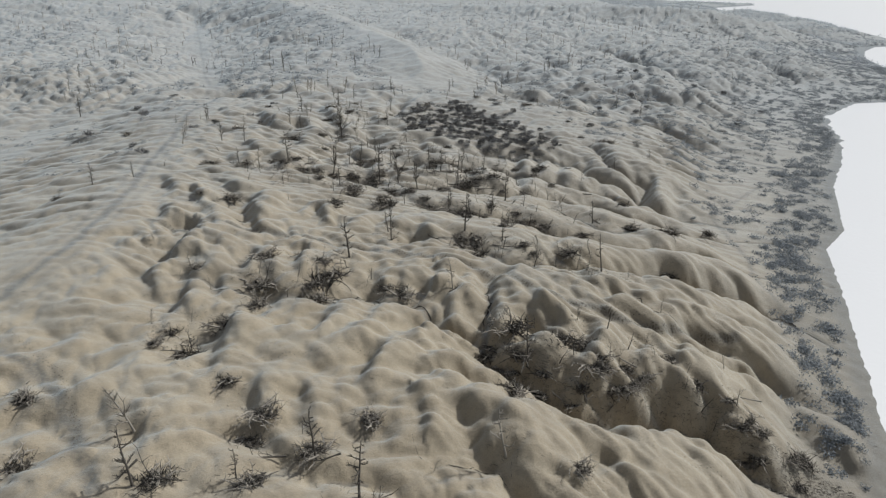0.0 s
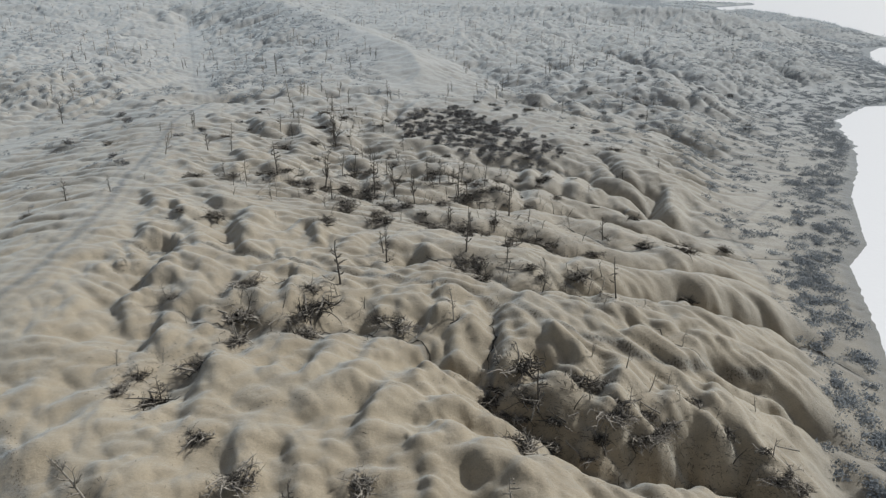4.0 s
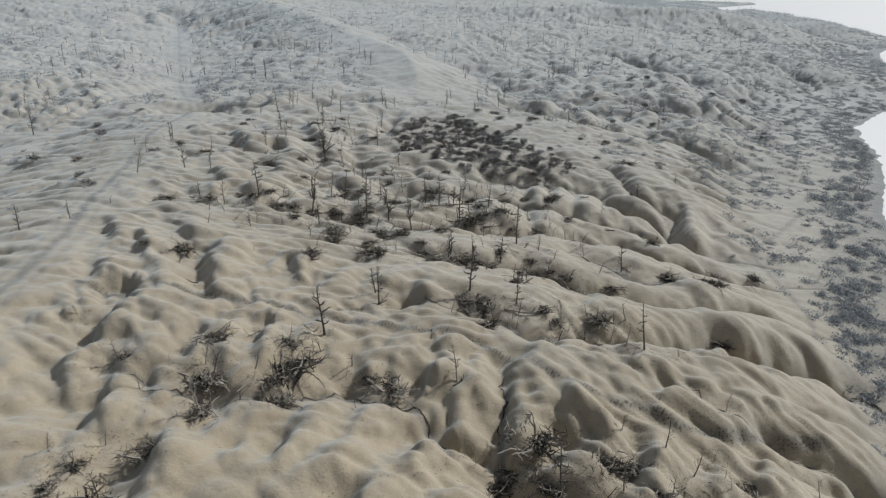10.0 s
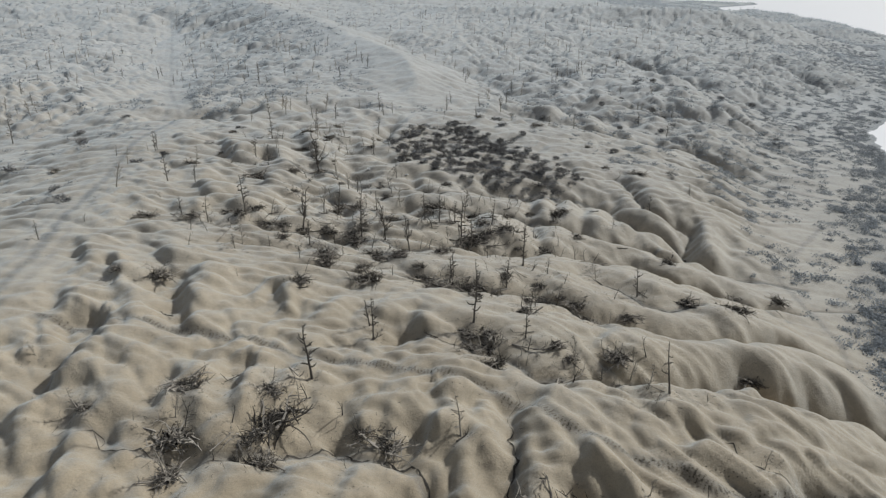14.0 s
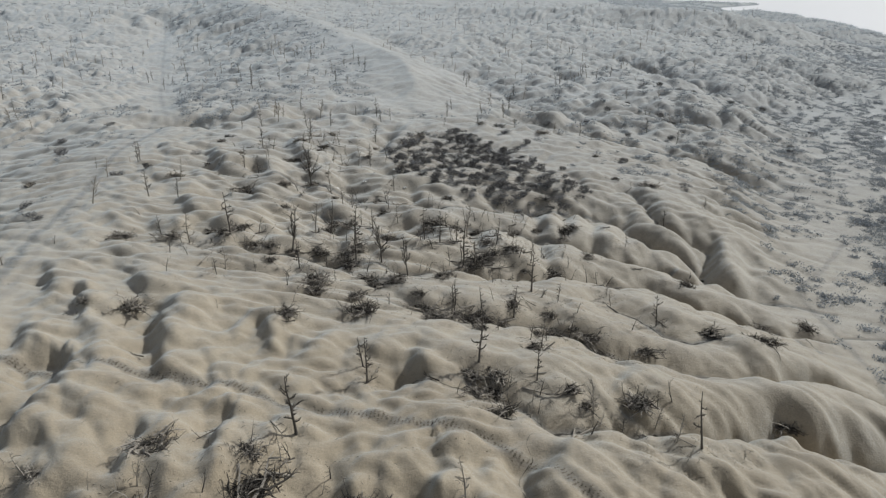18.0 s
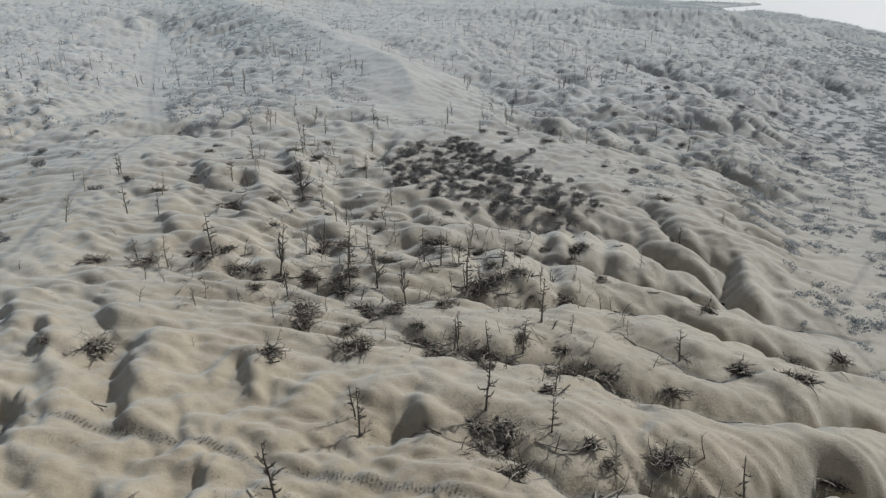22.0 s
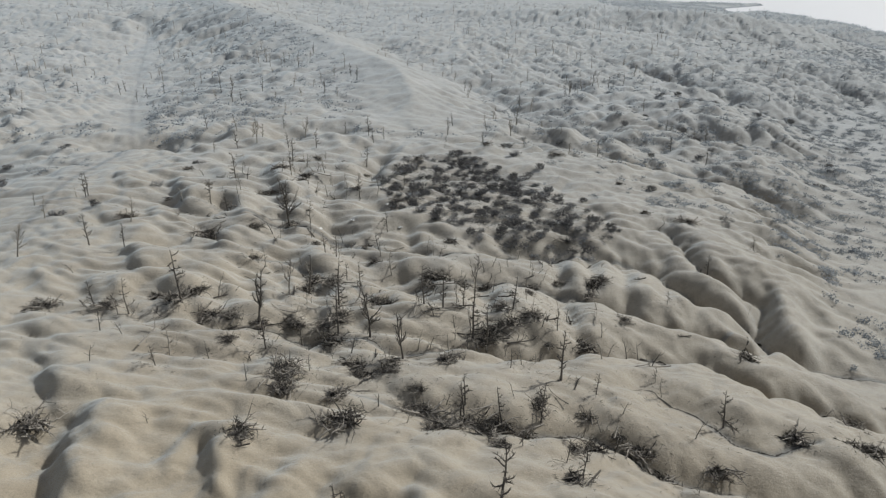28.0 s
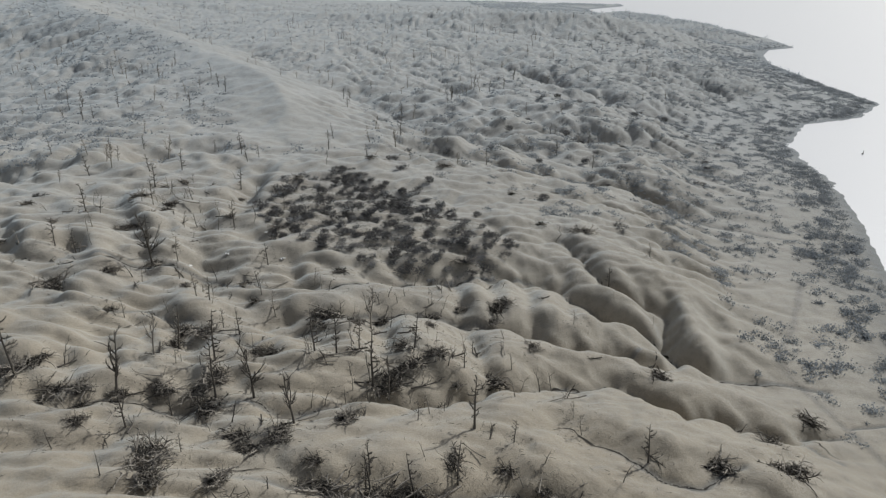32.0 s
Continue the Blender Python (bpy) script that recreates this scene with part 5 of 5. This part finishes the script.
for (x, y), z in zip(fallen, height([p[0] for p in fallen], [p[1] for p in fallen])):
    which = rng.randrange(3)
    tagged(place(bough_kinds, which, x, y, float(z), rng.uniform(0.6, 1.1), rng.uniform(0, 360)), BOUGH_LABELS[which], "fallen branch", "fallen branches on the ash")

# ---- the dark stand of shrubs ----
STAND = [(-7.7, 202.8), (4.0, 212.8), (15.8, 199.7), (24.6, 183.4), (30.8, 172.3), (20.4, 162.4), (5.8, 165.8), (-8.8, 176.1), (-11.6, 188.2)]


def inside(x, y, ring):
    odd = False
    for (ax, ay), (bx, by) in zip(ring, ring[1:] + ring[:1]):
        if (ay > y) != (by > y) and x < ax + (y - ay) / (by - ay) * (bx - ax):
            odd = not odd
    return odd


shrub_kinds = [leafy_bush(21, 1.5), leafy_bush(22, 1.2), leafy_bush(23, 1.8)]
spots = []
while len(spots) < 290:
    x, y = rng.uniform(-14, 34), rng.uniform(162, 216)
    if inside(x, y, STAND) and all(math.hypot(x - a, y - b) > 1.1 for a, b in spots):
        spots.append((x, y))
ground_at = height([p[0] for p in spots], [p[1] for p in spots])
for (x, y), z in zip(spots, ground_at):
    ob = place(shrub_kinds, rng.randrange(3), x, y, float(z), rng.uniform(0.55, 1.15), rng.uniform(0, 360), rng.uniform(0.45, 0.85))
    tagged(ob, "dark ash-dusted leafy shrub in a dense stand", "shrub", "shrubs of the dark stand")


# single shrubs on the slopes beyond
lone = random.Random(47)
spots = []
while len(spots) < 42:
    x, y = lone.uniform(12, 125), lone.uniform(168, 300)
    if y > 150 + 0.95 * (x - 20) and y < 215 + 1.1 * x and not inside(x, y, STAND) and all(math.hypot(x - a, y - b) > 7 for a, b in spots):
        spots.append((x, y))
spots += [(-57.0, 172.0), (-62.0, 168.0), (-52.0, 186.0), (-80.0, 185.0), (-88.0, 170.0), (-70.0, 150.0), (-64.0, 143.0), (-48.0, 197.0), (-92.0, 205.0), (-84.0, 214.0)]
for (x, y), z in zip(spots, height([p[0] for p in spots], [p[1] for p in spots])):
    ob = place(shrub_kinds, lone.randrange(3), x, y, float(z), lone.uniform(0.75, 1.4), lone.uniform(0, 360), lone.uniform(0.5, 0.85))
    tagged(ob, "low dark ash-dusted shrub alone on the slope", "shrub", "single shrubs on the slopes")


# ---- scrub beyond counting ----
def scrub(name, xs, ys, sizes, leaves, mat, label, seed, leaf=1.0):
    """Low clumps of small leaves at many places, as one mesh."""
    g = np.random.default_rng(seed)
    zs = height(xs, ys)
    n = len(xs)
    way = g.normal(size=(n, leaves, 3)) * (1, 1, 0.55)
    way /= np.linalg.norm(way, axis=2, keepdims=True)
    lump = g.normal(size=(n, 1, 3)) * 0.12
    out = way * g.uniform(0.1, 1.0, (n, leaves, 1)) * (1.0, 1.0, 0.55) + lump
    out[:, :, 2] = np.abs(out[:, :, 2])
    c = np.stack([xs, ys, zs], 1)[:, None, :] + out * sizes[:, None, None]
    a = g.normal(size=(n, leaves, 3))
    a *= (np.minimum(sizes, max(40 / leaves, 1.5))[:, None, None] * leaf * g.uniform(0.07, 0.17, (n, leaves, 1))) / np.linalg.norm(a, axis=2, keepdims=True)
    b = np.cross(a, g.normal(size=(n, leaves, 3)))
    b *= 0.6 * np.linalg.norm(a, axis=2, keepdims=True) / np.maximum(np.linalg.norm(b, axis=2, keepdims=True), 1e-6)
    verts = np.stack([c - a, c + b, c + a, c - b], 2).reshape(-1, 3)
    ob = array_mesh(name, verts, np.arange(len(verts)).reshape(-1, 4), mat, False)
    return tagged(ob, label, "scrub", kind="stuff")


g = np.random.default_rng(60)
xs, ys = g.uniform(20, 330, 60000), g.uniform(45, 560, 60000)
d, _, side = polyline(xs, ys, SHORE)
d = d_all = d * side
patchy = grain2(xs / 16, ys / 16, 61) + 0.6 * grain2(xs / 6, ys / 6, 62)
chance = np.where(d < 13, 0.95, np.where(d < 45, 0.36, 0.06)) * np.clip(0.6 + 1.6 * patchy, 0, 1.3) * np.clip(0.6 + ys / 320, 0.6, 1.4)
keep = (d > 3) & (d < 110) & ((ys > 185) | (d < np.interp(ys, [60, 100, 150, 185], [9, 12, 30, 48]))) & (g.uniform(size=len(xs)) < chance) & (ys - 60 > 0.75 * (xs - 120))
fx, fy = g.uniform(40, 260, 26000), g.uniform(62, 480, 26000)
e, _, side = polyline(fx, fy, SHORE)
e = e * side
flat = (e > 5) & ((fy > 185) | (e < np.interp(fy, [60, 100, 150, 185], [8, 10, 27, 45]))) & (g.uniform(size=26000) < np.interp(e, [5, 30, 60, 100, 130], [0.5, 0.42, 0.34, 0.16, 0.0]) * np.clip(0.8 + 1.3 * grain2(fx / 14, fy / 14, 70), 0, 1.2) * np.interp(fy, [60, 100, 150, 260], [0.3, 0.5, 0.7, 1.0]))
fx, fy = fx[flat], fy[flat]
some = g.uniform(size=len(fx)) < np.where(fy > 165, 0.48, 0.3)
fx, fy = np.repeat(fx[some], 7), np.repeat(fy[some], 7)
fx, fy = fx + g.normal(size=len(fx)) * 0.95, fy + g.normal(size=len(fx)) * 0.75
scrub("flat_scrub", fx, fy, g.uniform(0.45, 1.5, len(fx)), 34, SCRUB, "small grey scrub tufts scattered over the shore flat", 71, 1.0)
run = np.linspace(0.0, 1.0, 1300)
legs = np.array(SHORE[4:22], float)
way = np.concatenate([[0.0], np.cumsum(np.hypot(*np.diff(legs, axis=0).T))])
sx, sy = np.interp(run * way[-1], way, legs[:, 0]) - g.uniform(3.5, 13, 1300), np.interp(run * way[-1], way, legs[:, 1]) + g.uniform(-2, 4, 1300)
d, _, side = polyline(sx, sy, SHORE)
edge = (d * side > 3) & (grain2(sx / 9, sy / 9, 67) > 0.0) & ((sy > 200) | (np.arange(1300) % 3 == 0))
keep &= g.uniform(size=len(xs)) < np.where((ys < 190) & (d_all < 14), 0.5, 0.75)
sx, sy = np.concatenate([xs[keep], sx[edge]]), np.concatenate([ys[keep], sy[edge]])
scrub("shore_scrub", sx, sy, np.concatenate([g.uniform(0.7, 1.7, keep.sum()), g.uniform(1.1, 2.3, edge.sum())]), 48, SCRUB, "low grey-green scrub clumps on the lake shore flat", 63)
bx, by = g.uniform(44, 110, 5200), g.uniform(45, 190, 5200)
d, _, side = polyline(bx, by, SHORE)
thick = (d * side > 2.5) & (d < np.interp(by, [60, 100, 190], [9, 12, 15])) & (grain2(bx / 5.5, by / 8, 74) + 0.9 * grain2(bx / 2.4, by / 2.4, 75) > 0.16)
scrub("shore_bushes", bx[thick], by[thick], g.uniform(0.7, 1.8, thick.sum()), 80, SCRUB, "dark low bushes in thick clumps along the shore", 76, 1.1)
wx, wy = g.uniform(-130, -68, 900), g.uniform(118, 222, 900)
west = grain2(wx / 14, wy / 4, 72) > 0.16
scrub("ridge_scrub", wx[west], wy[west], g.uniform(0.5, 1.3, west.sum()), 36, SCRUB, "streaks of low grey scrub on the slope below the track", 73)
hx, hy = g.uniform(130, 455, 30000), g.uniform(385, 1090, 30000)
d, _, side = polyline(hx, hy, SHORE)
keep = (d * side > 3) & (d < 150) & (grain2(hx / 40, hy / 40, 68) > -0.12) & ((hy > 560) | (polyline(hx, hy, [(20, 600), (110, 545), (175, 510), (230, 495)])[0] > 38) & (d < 75))
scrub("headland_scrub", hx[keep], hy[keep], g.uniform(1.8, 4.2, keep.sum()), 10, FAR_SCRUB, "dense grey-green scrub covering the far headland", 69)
ys = 225 + 620 * g.uniform(size=50000) ** 1.3
xs = g.uniform(-0.72, 0.62, 50000) * (ys + 30)
d, _, side = polyline(xs, ys, SHORE)
patchy = grain2(xs / 45, ys / 45, 64) + 0.7 * grain2(xs / 15, ys / 15, 65)
road = polyline(xs, ys, TRACKS[0][0])[0]
lee = np.clip((height(xs + 2.5, ys) - height(xs - 2.5, ys)) / 2.0, -0.5, 0.6)
bare = polyline(xs, ys, [(60, 575), (110, 545), (175, 510), (230, 495)])[0] / 30
keep = (d * side > 55) & (bare > 0.7 + 0.8 * patchy) & (g.uniform(size=len(xs)) < np.where(xs > 0, 0.08, 0.20) + 0.5 * patchy + 0.5 * lee) & (road > 4) & ((polyline(xs, ys, SPUR)[0] > 12) | (ys > 340))
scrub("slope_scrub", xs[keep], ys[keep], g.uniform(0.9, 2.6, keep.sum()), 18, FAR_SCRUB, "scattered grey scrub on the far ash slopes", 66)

# ---- white scraps, and a post in the lake ----
def scrap(seed):
    """A crumpled pale sheet half a metre wide."""
    r = random.Random(seed)
    n = 5
    pts = [(0.16 * (i - 2) + r.uniform(-0.05, 0.05), 0.14 * (j - 2) + r.uniform(-0.05, 0.05), 0.06 + r.uniform(0.0, 0.22)) for j in range(n) for i in range(n)]
    cells = [(j * n + i, j * n + i + 1, (j + 1) * n + i + 1, (j + 1) * n + i) for j in range(n - 1) for i in range(n - 1)]
    ob = mesh_object("plastic_scrap", pts, cells, PALE)
    ob.modifiers.new("thick", "SOLIDIFY").thickness = 0.02
    return ob


for seed, (x, y) in enumerate([(-15.0, 171.4), (-7.0, 169.7), (-39.0, 187.1), (-25.8, 173.5), (-20.3, 170.2), (-9.7, 178.3)]):
    ob = scrap(90 + seed)
    ob.matrix_basis = pose(x, y, float(height([x], [y])[0]), 0, 0, 50 * seed)
    tagged(ob, "crumpled white scrap of plastic lying on ash", "litter", "white scraps on the ash")
post = new("lake_marker")
post.matrix_basis = pose(163.1, 249.5, LAKE, 4, 6, 0) @ Matrix.Scale(0.55, 4)
verts, faces = [], []
tube(verts, faces, [(0, 0, -2.0), (0.05, 0, 0.8), (0.0, 0.1, 2.0)], [0.22, 0.2, 0.14], 7)
mesh_object("stake", verts, faces, RUST, post, True)
verts, faces = [], []
tube(verts, faces, [(0, 0, -0.25), (0, 0, 0.05), (0, 0, 0.4)], [0.5, 0.62, 0.4], 9)
mesh_object("float", verts, faces, RUST, post, True)
tagged(post, "dark wooden marker stake with a float in the lake", "marker")

# ---- far bare trunks beyond counting ----
verts, faces = [], []
far_rng = random.Random(70)
fx = [far_rng.uniform(-0.7, 0.42) for _ in range(700)]
fy = [300 + 480 * far_rng.random() for _ in fx]
fx = [a * b for a, b in zip(fx, fy)]
for x, y, z in zip(fx, fy, height(fx, fy)):
    if z < LAKE + 4 or float(polyline(np.array([x]), np.array([y]), SPUR)[0][0]) < 9:
        continue
    h = 2.0 + 3.6 * far_rng.random() ** 2
    tube(verts, faces, [(x, y, z - 0.3), (x + far_rng.uniform(-0.2, 0.2), y, z + h * 0.5), (x + far_rng.uniform(-0.4, 0.4), y, z + h)], [0.12, 0.09, 0.04], 4)
    for _ in range(4):
        b = z + h * far_rng.uniform(0.4, 0.9)
        tube(verts, faces, [(x, y, b), (x + far_rng.uniform(-1.3, 1.3), y + far_rng.uniform(-1, 1), b + far_rng.uniform(0.1, 0.9))], [0.06, 0.03], 3)
# paler wood lowers the far trunks' contrast, as haze would
far_trunks = mesh_object("far_dead_trees", verts, faces, BLEACHED)
tagged(far_trunks, "distant bare dead trees scattered over ash slopes", "dead trees", kind="stuff")

# ---- broken twigs strewn over the ash ----
litter = random.Random(80)
at = []
for x, y in BRUSHES_A + BRUSHES_B:
    at += [(litter.gauss(x, 1.7), litter.gauss(y, 1.3)) for _ in range(20)]
for cx, cy, rx, ry, count in WOODED:
    at += [(litter.gauss(cx, rx * 0.7), litter.gauss(cy, ry * 0.7)) for _ in range(count * 6)]
for x, y, h in TREES_A + TREES_B + TREES_C:
    at += [(litter.gauss(x, 1.3), litter.gauss(y, 1.0)) for _ in range(22)]
for (ax, ay), (bx, by) in zip(deep[1:-1], deep[2:]):
    for _ in range(int((36 if ax < 24 else 64) * math.dist((ax, ay), (bx, by)))):
        t, out = litter.random(), litter.uniform(-0.4, 4.2)
        at.append((ax + (bx - ax) * t + 0.35 * out, ay + (by - ay) * t + out))
at += [p for p in ((litter.uniform(-14, 34), litter.uniform(162, 216)) for _ in range(7000)) if inside(p[0], p[1], STAND)]
at += [(litter.uniform(-70, 45), litter.uniform(40, 215)) for _ in range(120)]
verts, faces = [], []
for (x, y), z in zip(at, height([p[0] for p in at], [p[1] for p in at])):
    turn, long = litter.uniform(0, 3.14), litter.uniform(0.15, 0.75)
    dx, dy = 0.5 * long * math.cos(turn), 0.5 * long * math.sin(turn)
    lift = litter.uniform(0.0, 0.12)
    tube(verts, faces, [(x - dx, y - dy, z + 0.01), (x + litter.uniform(-0.05, 0.05), y, z + 0.03 + lift), (x + dx, y + dy, z + 0.02)], [0.015, 0.018, 0.008], 3)
tagged(mesh_object("twig_litter", verts, faces, BRUSH), "dark broken twigs strewn over the ash", "twigs", kind="stuff")
